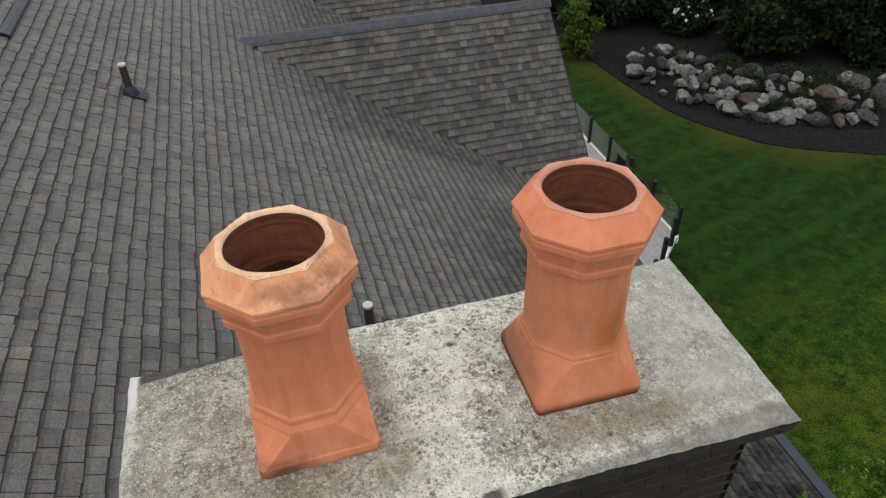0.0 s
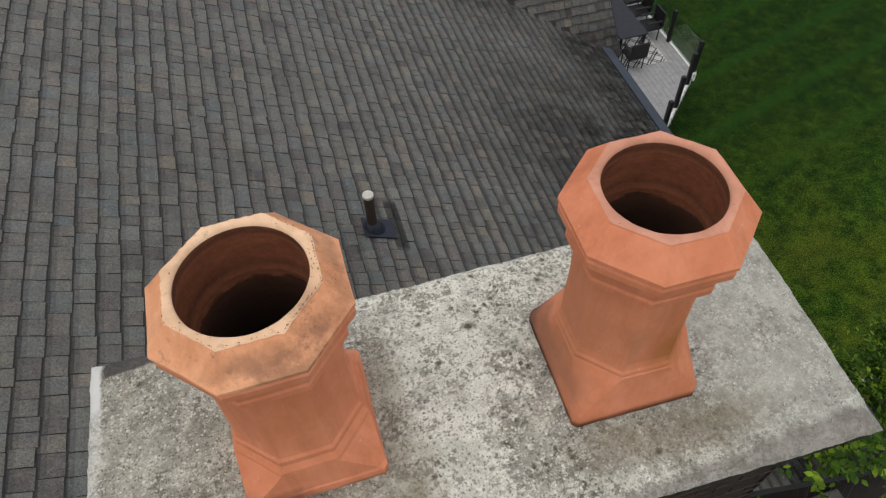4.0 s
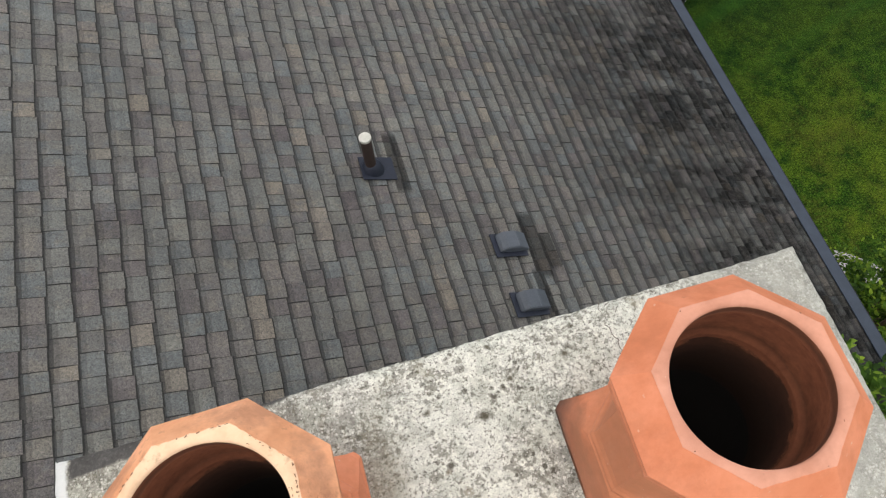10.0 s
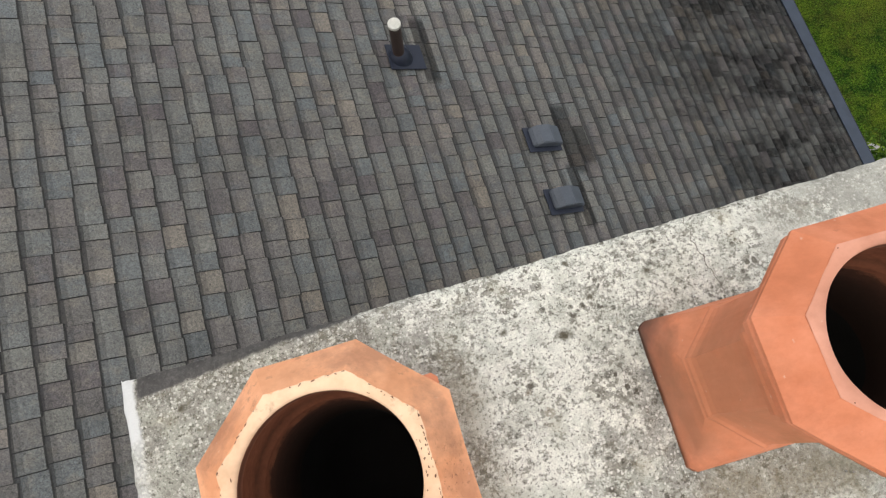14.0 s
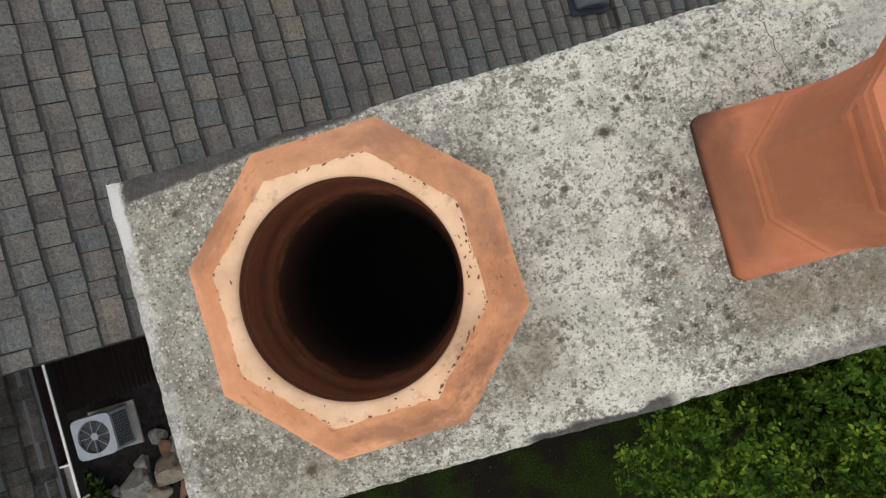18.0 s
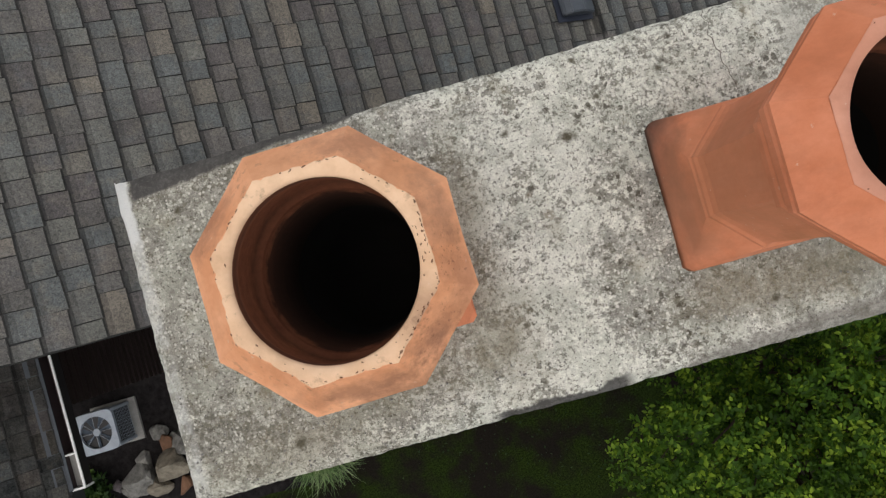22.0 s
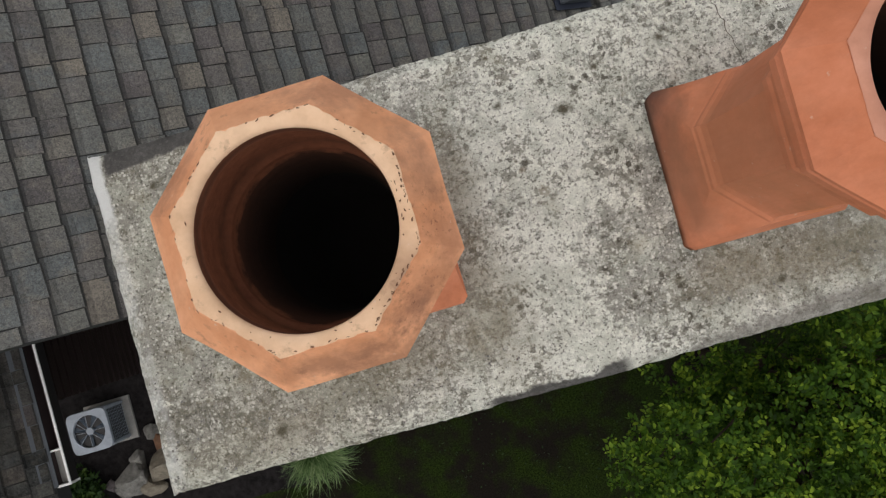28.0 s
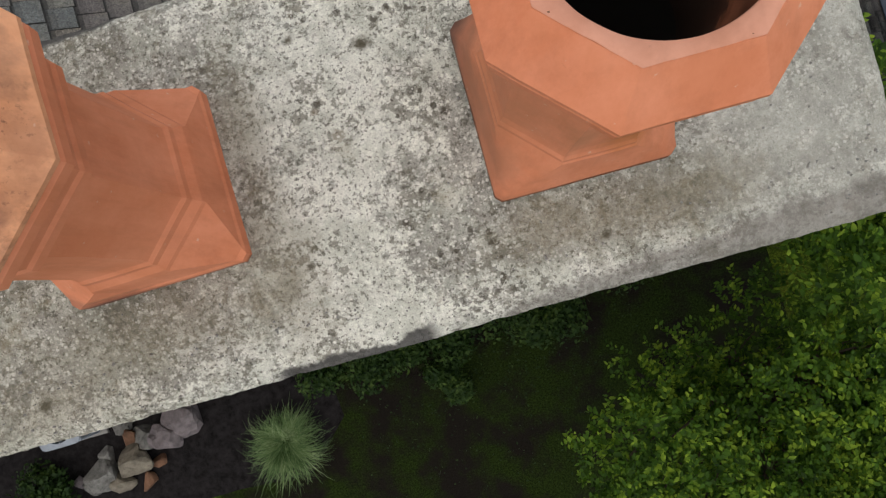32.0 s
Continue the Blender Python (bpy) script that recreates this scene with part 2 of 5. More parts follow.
fine = k.noise(75, 4, 0.75)
grit = k.noise(190, 3, 0.7)
base = k.ramp(k.mix(0.5, big, mid), [(0.32, (0.19, 0.187, 0.168)), (0.5, (0.29, 0.287, 0.26)), (0.66, (0.4, 0.398, 0.365))])
# lime crust between the pots and along the near edge
crust = k.math('ADD', k.math('MULTIPLY', k.band(xw, 0.19, 0.63, 0.14), 0.16), k.math('MULTIPLY', k.band(yw, 1.2, 1.42, 0.06), 0.07))
crust = k.math('ADD', crust, k.math('MULTIPLY', k.band(xw, 0.6, 1.5, 0.15), k.math('MULTIPLY', k.band(yw, 1.98, 2.6, 0.08), 0.1)))
lime = k.ramp(k.math('ADD', crust, k.mix(0.6, mid, fine)), [(0.535, 0.0), (0.61, 1.0)])
chalky = k.ramp(k.noise(42, 6, 0.75, shift=(3, 8, 1)), [(0.3, (0.44, 0.44, 0.395)), (0.46, (0.655, 0.665, 0.605)), (0.7, (0.77, 0.775, 0.715))])
base = k.mix(k.math('MULTIPLY', lime, 0.88), base, chalky)
# dark lichen specks and pits
patchy = k.noise(5.5, 5, 0.65, shift=(7, 2, 0))
l1 = k.ramp(k.mix(0.42, k.noise(44, 5, 0.66, shift=(4, 4, 4)), patchy), [(0.535, 0.0), (0.56, 1.0)])
l2 = k.ramp(k.noise(110, 3, 0.6, shift=(1, 8, 3)), [(0.58, 0.0), (0.625, 1.0)])
base = k.mix(1.0, base, k.ramp(k.noise(26, 6, 0.8, shift=(2, 2, 9)), [(0.32, 0.66), (0.5, 1.02), (0.75, 1.18)]), 'MULTIPLY')
smear = k.ramp(k.mix(0.45, k.noise(30, 10, 0.85, shift=(8, 1, 5)), k.noise(5, 5, 0.65, shift=(0, 6, 1))), [(0.51, 0.0), (0.58, 0.8)])
base = k.mix(smear, base, k.ramp(grit, [(0.3, (0.48, 0.475, 0.435)), (0.65, (0.7, 0.7, 0.65))]))
# grey-green plates where the crust has come away
plate = k.ramp(k.mix(0.3, k.noise(9, 5, 0.6, shift=(2, 7, 7)), k.noise(38, 4, 0.6, shift=(6, 3, 1))), [(0.5, 0.0), (0.545, 1.0)])
base = k.mix(k.math('MULTIPLY', plate, 0.5), base, k.ramp(mid, [(0.35, (0.33, 0.345, 0.3)), (0.65, (0.47, 0.485, 0.43))]))
base = k.mix(k.math('MULTIPLY', l1, 0.68), base, k.ramp(fine, [(0.35, (0.085, 0.08, 0.062)), (0.65, (0.185, 0.175, 0.142))]))
base = k.mix(k.math('MULTIPLY', l2, 0.75), base, (0.08, 0.075, 0.064))
thick = k.math('MULTIPLY', k.ramp(patchy, [(0.4, 0.1), (0.58, 1.0)]), k.math('SUBTRACT', 1.0, k.math('MULTIPLY', k.band(xw, -1.5, 0.12, 0.2), 0.6)))
for sc, size, share, c, f in ((24, 0.33, 0.2, (0.1, 0.095, 0.083), 0.7), (46, 0.4, 0.36, (0.06, 0.053, 0.04), 0.85), (15, 0.26, 0.12, (0.15, 0.11, 0.07), 0.6)):
    base = k.mix(k.math('MULTIPLY', k.math('MULTIPLY', k.spots(sc, size, share, (sc, 1, 2)), thick), f), base, c)
# pale grains and crumbs of aggregate
base = k.mix(k.math('MULTIPLY', k.spots(95, 0.42, 0.3, (5, 5, 5)), 0.7), base, (0.7, 0.695, 0.655))
l3 = k.ramp(k.noise(95, 3, 0.6, shift=(5, 2, 7)), [(0.6, 0.0), (0.66, 1.0)])
base = k.mix(k.math('MULTIPLY', l3, 0.5), base, (0.64, 0.635, 0.59))
tiny = k.noise(210, 3, 0.8, shift=(3, 3, 6))
base = k.mix(1.0, base, k.ramp(tiny, [(0.36, 0.78), (0.46, 0.99), (0.56, 1.02), (0.66, 1.2)]), 'MULTIPLY')
ochre = k.ramp(k.noise(6.5, 5, 0.7, shift=(1, 4, 2)), [(0.58, 0.0), (0.74, 1.0)])
base = k.mix(k.math('MULTIPLY', ochre, 0.55), base, (0.2, 0.168, 0.1))
base = k.mix(k.math('MULTIPLY', k.band(xw, -1.2, -0.1, 0.2), 0.75), base, k.mix(1.0, base, (0.83, 0.805, 0.77), 'MULTIPLY'))
# smooth trowelled end, and rust-brown wash round the pots
trowel = k.math('MULTIPLY', k.band(xw, 1.32, 2.4, 0.12), k.ramp(k.noise(9, 6, 0.7, shift=(6, 6, 1)), [(0.35, 0.25), (0.6, 0.72)]))
base = k.mix(trowel, base, k.ramp(k.mix(0.5, mid, grit), [(0.35, (0.28, 0.28, 0.25)), (0.65, (0.47, 0.47, 0.435))]))
for c, r, f in (((1.2, 1.48, 11.48), (0.34, 0.14, 0.3), 0.75), ((0.9, 1.5, 11.48), (0.2, 0.12, 0.3), 0.6), ((0.22, 1.6, 11.48), (0.14, 0.3, 0.3), 0.6), ((-0.1, 1.52, 11.48), (0.5, 0.14, 0.3), 0.5), ((0.22, 2.0, 11.48), (0.1, 0.25, 0.3), 0.5), ((-0.5, 1.4, 11.48), (0.3, 0.1, 0.3), 0.45)):
    base = k.mix(k.math('MULTIPLY', k.blob(c, r, 1.4, 18), f), base, k.ramp(fine, [(0.35, (0.11, 0.098, 0.068)), (0.65, (0.25, 0.225, 0.165))]))
for c, r in PITS:
    base = k.mix(k.math('MULTIPLY', k.blob(c, (r, r * 0.8, 0.1), 1.6, 60), 0.9), base, (0.07, 0.062, 0.04))
base = k.mix(1.0, base, (1.08, 1.065, 1.02), 'MULTIPLY')
# bare dark patches: a wash along the far edge, and one at the near edge
yd = k.math('ADD', k.math('MULTIPLY', sx, -0.085), k.math('ADD', sy, k.math('MULTIPLY', k.math('SUBTRACT', mid, 0.5), 0.05)))
dk = k.math('MULTIPLY', k.band(sx, -0.75, -0.02, 0.01), k.band(yd, 2.332, 2.6, 0.008))
dk2 = k.math('MULTIPLY', k.band(sx, 0.14, 0.56, 0.03), k.band(k.math('ADD', sy, k.math('MULTIPLY', k.math('SUBTRACT', wob2, 0.5), 0.09)), 1.0, 1.335, 0.006))
bare = k.math('MAXIMUM', dk, dk2)
base = k.mix(k.math('MULTIPLY', bare, 0.92), base, k.ramp(mid, [(0.3, (0.045, 0.042, 0.041)), (0.7, (0.08, 0.076, 0.073))]))
# brownish worn lip that widens towards the drooping corner
lip_y = k.math('ADD', k.math('MULTIPLY', sx, -0.055), k.math('ADD', sy, k.math('MULTIPLY', k.math('SUBTRACT', k.mix(0.5, mid, wob2), 0.5), 0.13)))
lip = k.math('MULTIPLY', k.band(xw, 0.7, 2.4, 0.2), k.band(lip_y, 1.0, 1.297, 0.022))
base = k.mix(k.math('MULTIPLY', lip, 0.72), base, k.ramp(k.mix(0.5, mid, fine), [(0.35, (0.12, 0.108, 0.092)), (0.65, (0.25, 0.232, 0.205))]))
# white chalky corner and end
chalk = k.math('MULTIPLY', k.band(k.math('ADD', sx, k.math('MULTIPLY', k.math('SUBTRACT', mid, 0.5), 0.05)), -1.0, -0.757, 0.01), k.math('ADD', k.band(sy, 2.13, 2.5, 0.05), k.ramp(mid, [(0.4, 0.05), (0.6, 0.5)])))
base = k.mix(k.math('MINIMUM', k.math('MULTIPLY', chalk, 0.9), 0.92), base, (0.64, 0.64, 0.615))
# near-black brown on all upright faces
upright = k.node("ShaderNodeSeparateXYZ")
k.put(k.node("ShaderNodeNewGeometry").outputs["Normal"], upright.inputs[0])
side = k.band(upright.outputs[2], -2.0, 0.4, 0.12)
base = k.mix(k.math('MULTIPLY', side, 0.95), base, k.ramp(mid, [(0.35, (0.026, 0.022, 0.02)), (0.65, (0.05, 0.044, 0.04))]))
k.color(base)
k.bump(k.mix(0.35, k.mix(0.55, mid, fine), grit), 0.7, 0.012)
CONCRETE = k.m


def clay(name, c0, c1, wear, marks=(), ragged=0.9, grain=11, chips=()):
    """Fired clay, sun-bleached in patches, with dark flecks. marks: stains as (place, radii, colour, strength); chips: (place, radii) full of small dark pits."""
    k = Mat(name, 0.75, 0.0, 0.25)
    n1, n2, n3 = k.noise(4.5, 5, 0.6), k.noise(38, 5, 0.7), k.noise(220, 2)
    col = k.ramp(k.mix(0.25, n1, n2), [(0.3, c0), (0.7, c1)])
    bloom = k.ramp(k.noise(8, 6, 0.7, (1, 1, 0.5), (3, 3, 1)), [(0.42, 0.0), (0.66, 0.5)])
    col = k.mix(bloom, col, tuple(min(1, x * 1.12 + 0.05) for x in c1))
    spots = k.ramp(k.mix(0.5, k.noise(11, 6, 0.7, shift=(2, 5, 1)), n2), [(0.6 - wear, 0.0), (0.68 - wear, 1.0)])
    col = k.mix(k.math('MULTIPLY', spots, 0.45), col, (0.17, 0.08, 0.045))
    # rain streaks down the sides
    runs = k.mix(0.4, k.noise(16, 5, 0.65, (1, 1, 0.09), (4, 1, 2)), k.noise(7, 5, 0.6, (1, 1, 0.3), (9, 2, 2)))
    col = k.mix(1.0, col, k.ramp(runs, [(0.34, (0.84, 0.82, 0.8)), (0.5, (1.0, 1.0, 1.0)), (0.66, (1.05, 1.07, 1.1))]), 'MULTIPLY')
    for place, radii, c, f in marks:
        col = k.mix(k.math('MULTIPLY', k.blob(place, radii, ragged, grain), f), col, c)
    for place, radii in chips:
        pits = k.ramp(k.noise(95, 5, 0.75, shift=(1, 1, 5)), [(0.57, 0.0), (0.64, 1.0)])
        col = k.mix(k.math('MULTIPLY', k.math('MULTIPLY', k.blob(place, radii, 1.2, 14), pits), 0.6), col, (0.14, 0.055, 0.035))
    col = k.mix(k.math('MULTIPLY', k.spots(55, 0.16, 0.12, (6, 6, 2)), 0.5), col, (0.7, 0.52, 0.4))
    k.color(col)
    k.bump(k.mix(0.3, n2, n3), 0.14, 0.004)
    return k.m


SMUT = (0.085, 0.045, 0.037)
OCHRE = (0.38, 0.135, 0.025)
BODY_MARKS = [((1.12, 1.64, 11.84), (0.12, 0.12, 0.19), OCHRE, 0.8), ((0.95, 1.6, 11.9), (0.07, 0.07, 0.12), (0.36, 0.17, 0.08), 0.5),
              ((0.79, 2.04, 11.5), (0.13, 0.3, 0.24), SMUT, 0.9), ((0.8, 1.75, 11.62), (0.06, 0.25, 0.12), (0.2, 0.1, 0.06), 0.45), ((0.82, 1.82, 11.85), (0.2, 0.3, 0.5), (0.4, 0.18, 0.09), 0.5), ((0.79, 1.8, 11.58), (0.14, 0.32, 0.2), (0.34, 0.15, 0.085), 0.3),
              ((-0.22, 1.62, 11.49), (0.2, 0.16, 0.1), SMUT, 0.85), ((0.1, 1.62, 11.487), (0.14, 0.05, 0.025), SMUT, 0.6)]
STREAK = (0.3, 0.115, 0.06)
CROWN_MARKS = [((0.13, 1.7, 12.34), (0.1, 0.09, 0.1), STREAK, 0.32), ((0.16, 1.63, 12.3), (0.1, 0.08, 0.1), STREAK, 0.48), ((0.02, 1.61, 12.3), (0.14, 0.07, 0.08), (0.3, 0.14, 0.08), 0.7),
               ((0.1, 1.68, 12.36), (0.075, 0.05, 0.06), (0.17, 0.08, 0.055), 0.6), ((0.16, 1.78, 12.33), (0.05, 0.09, 0.08), STREAK, 0.4), ((-0.06, 1.64, 12.35), (0.16, 0.035, 0.05), (0.26, 0.12, 0.07), 0.6),
               ((0.14, 1.9, 12.34), (0.06, 0.1, 0.08), (0.3, 0.15, 0.09), 0.6), ((-0.25, 2.0, 12.32), (0.08, 0.11, 0.08), (0.32, 0.14, 0.08), 0.6), ((0.05, 2.06, 12.33), (0.14, 0.05, 0.08), (0.36, 0.17, 0.1), 0.6)]
CLAY = clay("terracotta", (0.615, 0.199, 0.093), (0.695, 0.252, 0.128), -0.03, BODY_MARKS)
CLAY_PALE = clay("bleached_terracotta", (0.7, 0.295, 0.14), (0.82, 0.41, 0.222), 0.03, CROWN_MARKS, 1.7, 26, [((0.1, 1.69, 12.36), (0.1, 0.1, 0.08)), ((0.14, 1.82, 12.35), (0.05, 0.1, 0.07))])
CLAY_RIM = clay("worn_cream_rim", (0.72, 0.45, 0.27), (0.81, 0.55, 0.355), 0.03, [((0.1, 1.72, 12.39), (0.08, 0.08, 0.05), (0.25, 0.13, 0.08), 0.6)])
CLAY_PINK = clay("pinkish_worn_rim", (0.5, 0.22, 0.14), (0.6, 0.28, 0.18), 0.0)
k = Mat("sooty_bore", 0.85, 0.0, 0.2)
sx, sy, sz = k.xyz()
n1 = k.noise(9, 5, 0.7, (1, 1, 2.5))
n2 = k.noise(60, 4, 0.7)
col = k.ramp(k.mix(0.4, n1, n2), [(0.3, (0.18, 0.06, 0.031)), (0.7, (0.4, 0.15, 0.073))])
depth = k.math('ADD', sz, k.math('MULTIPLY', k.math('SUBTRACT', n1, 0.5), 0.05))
# soot by depth; the dark rings at undercut and ledge are painted shading
soot_shade = k.ramp(k.math('DIVIDE', k.math('SUBTRACT', 12.42, depth), 0.5), [(0.0, 0.25), (0.075, 0.4), (0.1, 0.55), (0.12, 0.55), (0.15, 0.02), (0.36, 0.25), (0.41, 0.55), (0.44, 0.35), (0.485, 0.4), (0.5, 0.85), (0.7, 0.95)])
k.color(k.mix(soot_shade, col, (0.014, 0.011, 0.009)))
k.bump(k.mix(0.5, n1, n2), 0.3, 0.004)
BORE = k.m
FLECK = plain("dark_chip", (0.15, 0.07, 0.04), 0.9)
SOOT = plain("soot_shade", (0.012, 0.011, 0.01), 0.95)
BRICK = plain("dark_brick", (0.034, 0.025, 0.022), 0.85, var=0.4, scale=9)
MORTAR = plain("mortar", (0.045, 0.036, 0.032), 0.95)
MORTAR_PALE = plain("pale_mortar", (0.075, 0.055, 0.042), 0.95, var=0.6, scale=20)
SIDING = plain("dark_siding", (0.02, 0.0155, 0.0145), 0.7)
LAP = plain("brown_lap_board", (0.026, 0.016, 0.0145), 0.6)
STONE_TRIM = plain("stone_trim", (0.3, 0.29, 0.27), 0.85)
SLATE_METAL = plain("slate_blue_metal", (0.06, 0.066, 0.078), 0.6, 0.0, var=0.45, scale=9)
WHITE_METAL = plain("white_metal", (0.75, 0.75, 0.73), 0.4)
BLACK_METAL = plain("black_metal", (0.015, 0.015, 0.017), 0.4)
DARK_PLASTIC = plain("dark_plastic", (0.018, 0.022, 0.035), 0.5)
GUTTER_BLUE = plain("gutter_blue_metal", (0.036, 0.046, 0.064), 0.6)
VENT_PLASTIC = plain("slate_plastic", (0.075, 0.085, 0.1), 0.5)
PIPE_BROWN = plain("brown_pipe", (0.045, 0.03, 0.025), 0.5)
PIPE_WHITE = plain("white_pipe_end", (0.5, 0.49, 0.43), 0.5)
SEAM_METAL = plain("standing_seam_metal", (0.04, 0.042, 0.047), 0.5, 0.0)
AC_WHITE = plain("ac_enamel", (0.33, 0.365, 0.41), 0.45)
AC_BLADE = plain("ac_blade", (0.1, 0.13, 0.17), 0.5)
BARK = plain("bark", (0.07, 0.05, 0.035), 0.9, scale=12)
MULCH = plain("mulch", (0.017, 0.0152, 0.0152), 0.95, var=0.9, scale=9, bump=1.0, spec=0.05)
# the shade of house and tree is painted into this earth and grass
k = Mat("shade_toned_earth", 0.95, 0.0, 0.05)
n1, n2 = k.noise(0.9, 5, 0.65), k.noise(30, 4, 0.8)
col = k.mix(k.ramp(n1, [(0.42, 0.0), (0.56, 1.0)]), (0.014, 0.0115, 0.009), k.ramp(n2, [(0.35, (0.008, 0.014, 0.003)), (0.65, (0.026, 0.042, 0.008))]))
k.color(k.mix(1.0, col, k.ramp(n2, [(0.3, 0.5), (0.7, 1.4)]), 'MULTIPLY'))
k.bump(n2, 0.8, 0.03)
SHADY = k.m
DECK_GREY = plain("deck_board", (0.33, 0.33, 0.33), 0.75)
PAVING = plain("pale_paving", (0.4, 0.38, 0.36), 0.85)

k = Mat("lawn", 0.9, 0.0, 0.1)
sx, sy, sz = k.xyz()
patch = k.noise(0.28, 5, 0.65)
blade = k.noise(24, 5, 0.85)
clump = k.noise(2.2, 6, 0.75)
stripe = k.math('SINE', k.math('MULTIPLY', k.math('ADD', k.math('MULTIPLY', sx, 0.28), k.math('MULTIPLY', sy, -0.95)), 3.4))
green = k.ramp(k.mix(0.62, clump, blade), [(0.42, (0.002, 0.009, 0.001)), (0.5, (0.012, 0.032, 0.0035)), (0.57, (0.044, 0.08, 0.008))])
dry = k.ramp(k.mix(0.35, patch, clump), [(0.46, 0.0), (0.6, 0.6)])
green = k.mix(k.math('MULTIPLY', dry, k.math('ADD', 0.35, k.band(sy, -30, 9.0, 4.0))), green, k.ramp(blade, [(0.38, (0.02, 0.03, 0.003)), (0.62, (0.1, 0.112, 0.011))]))
green = k.mix(k.math('MULTIPLY', k.math('ADD', k.ramp(stripe, [(0.62, 0.0), (0.97, 0.5)]), 0.12), k.band(sy, 11.0, 60.0, 2.0)), green, (0.024, 0.068, 0.009))
for c, r in (((14.8, 29.5, 0), (0.9, 3, 5)), ((15.9, 24.8, 0), (1.1, 3, 5)), ((17.5, 20.3, 0), (1.3, 1.6, 5)), ((20.0, 17.9, 0), (2.2, 1.1, 5)), ((24.5, 15.9, 0), (3.2, 1.0, 5)), ((31, 14.4, 0), (5, 1.0, 5))):
    green = k.mix(k.math('MULTIPLY', k.blob(c, tuple(1.3 * q for q in r), 0.8, 2.5), 0.66), green, (0.088, 0.074, 0.014))
turf = k.ramp(k.noise(42, 7, 0.9, shift=(3, 1, 1)), [(0.34, 0.15), (0.5, 1.0), (0.64, 2.6)])
green = k.mix(1.0, green, turf, 'MULTIPLY')
fresh = k.band(sy, -30, 10.0, 4.0)
green = k.mix(fresh, k.mix(1.0, green, (0.66, 0.8, 0.7), 'MULTIPLY'), k.mix(1.0, green, (1.5, 1.6, 1.05), 'MULTIPLY'))
straw = k.ramp(k.mix(0.5, k.noise(0.8, 6, 0.7, shift=(2, 5, 1)), k.noise(7, 5, 0.75, shift=(1, 1, 1))), [(0.48, 0.0), (0.62, 0.5)])
green = k.mix(k.math('MULTIPLY', straw, fresh), green, k.ramp(blade, [(0.36, (0.035, 0.04, 0.005)), (0.62, (0.15, 0.145, 0.022))]))
k.color(green)
k.bump(k.mix(0.5, clump, blade), 1.0, 0.08)
LAWN = k.m


def leafy(name, c0, c1, c2):
    k = Mat(name, 0.55, 0.0, 0.15)
    r = k.random()
    sprig = k.ramp(k.noise(2.6, 3, 0.6), [(0.38, 0.0), (0.62, 0.45)])
    col = k.ramp(k.math('ADD', k.math('MULTIPLY', r, 0.6), sprig), [(0.0, c0), (0.6, c1), (1.0, c2)])
    k.color(col)
    tr = k.node("ShaderNodeBsdfTranslucent")
    k.put(col, tr.inputs[0])
    mx = k.node("ShaderNodeMixShader")
    mx.inputs[0].default_value = 0.3
    k.t.links.new(k.b.outputs[0], mx.inputs[1])
    k.t.links.new(tr.outputs[0], mx.inputs[2])
    k.t.links.new(mx.outputs[0], k.t.nodes["Material Output"].inputs[0])
    return k.m


LEAF = leafy("fresh_leaf", (0.008, 0.025, 0.003), (0.06, 0.13, 0.01), (0.27, 0.39, 0.033))
LEAF_DARK = leafy("wood_leaf", (0.008, 0.018, 0.006), (0.019, 0.038, 0.011), (0.04, 0.07, 0.018))
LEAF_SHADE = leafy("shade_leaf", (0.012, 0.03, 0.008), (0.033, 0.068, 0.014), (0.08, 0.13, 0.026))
LEAF_YELLOW = leafy("yellow_leaf", (0.03, 0.06, 0.008), (0.065, 0.12, 0.012), (0.12, 0.18, 0.02))
GRASS_PALE = leafy("pale_grass", (0.05, 0.11, 0.03), (0.19, 0.29, 0.11), (0.45, 0.55, 0.29))
BLOSSOM = plain("white_blossom", (0.7, 0.72, 0.6), 0.8)
ROCKS = [plain("pale_rock", (0.16, 0.158, 0.145), 0.9, var=1.0, scale=7, bump=1.0), plain("grey_rock", (0.055, 0.055, 0.052), 0.9, var=1.0, scale=8, bump=1.0),
         plain("rust_rock", (0.08, 0.058, 0.048), 0.9, var=0.9, scale=7, bump=1.0)]

# ================= building helpers =================


def mesh_of(bm, name, material, smooth=False):
    me = bpy.data.meshes.new(name)
    bm.to_mesh(me)
    bm.free()
    for m in (material if isinstance(material, (list, tuple)) else [material]):
        me.materials.append(m)
    if smooth:
        me.shade_smooth()
    return me


def part(name, bm, material, parent=None, label="", at=None, smooth=False):
    """Links a bmesh as one mesh object under a thing or part."""
    ob = new(name, mesh_of(bm, name, material, smooth))
    if at is not None:
        ob.matrix_basis = at
    ob.parent = parent
    return tagged(ob, label)


def thing(name, label, category, at=(0, 0, 0), turn=0, group="", kind=""):
    ob = new(name)
    ob.empty_display_size = 0.1
    ob.matrix_basis = pose(*at, 0, 0, turn)
    return tagged(ob, label, category, group, kind)


def box(x0, y0, z0, x1, y1, z1, bevel=0.0, bm=None):
    bm = bm or bmesh.new()
    c = Matrix.Translation(((x0 + x1) / 2, (y0 + y1) / 2, (z0 + z1) / 2)) @ Matrix.Diagonal((x1 - x0, y1 - y0, z1 - z0, 1))
    r = bmesh.ops.create_cube(bm, size=1, matrix=c)
    if bevel:
        es = list({e for v in r["verts"] for e in v.link_edges})
        bmesh.ops.bevel(bm, geom=es, offset=bevel, segments=2, affect='EDGES', profile=0.6)
    return bm


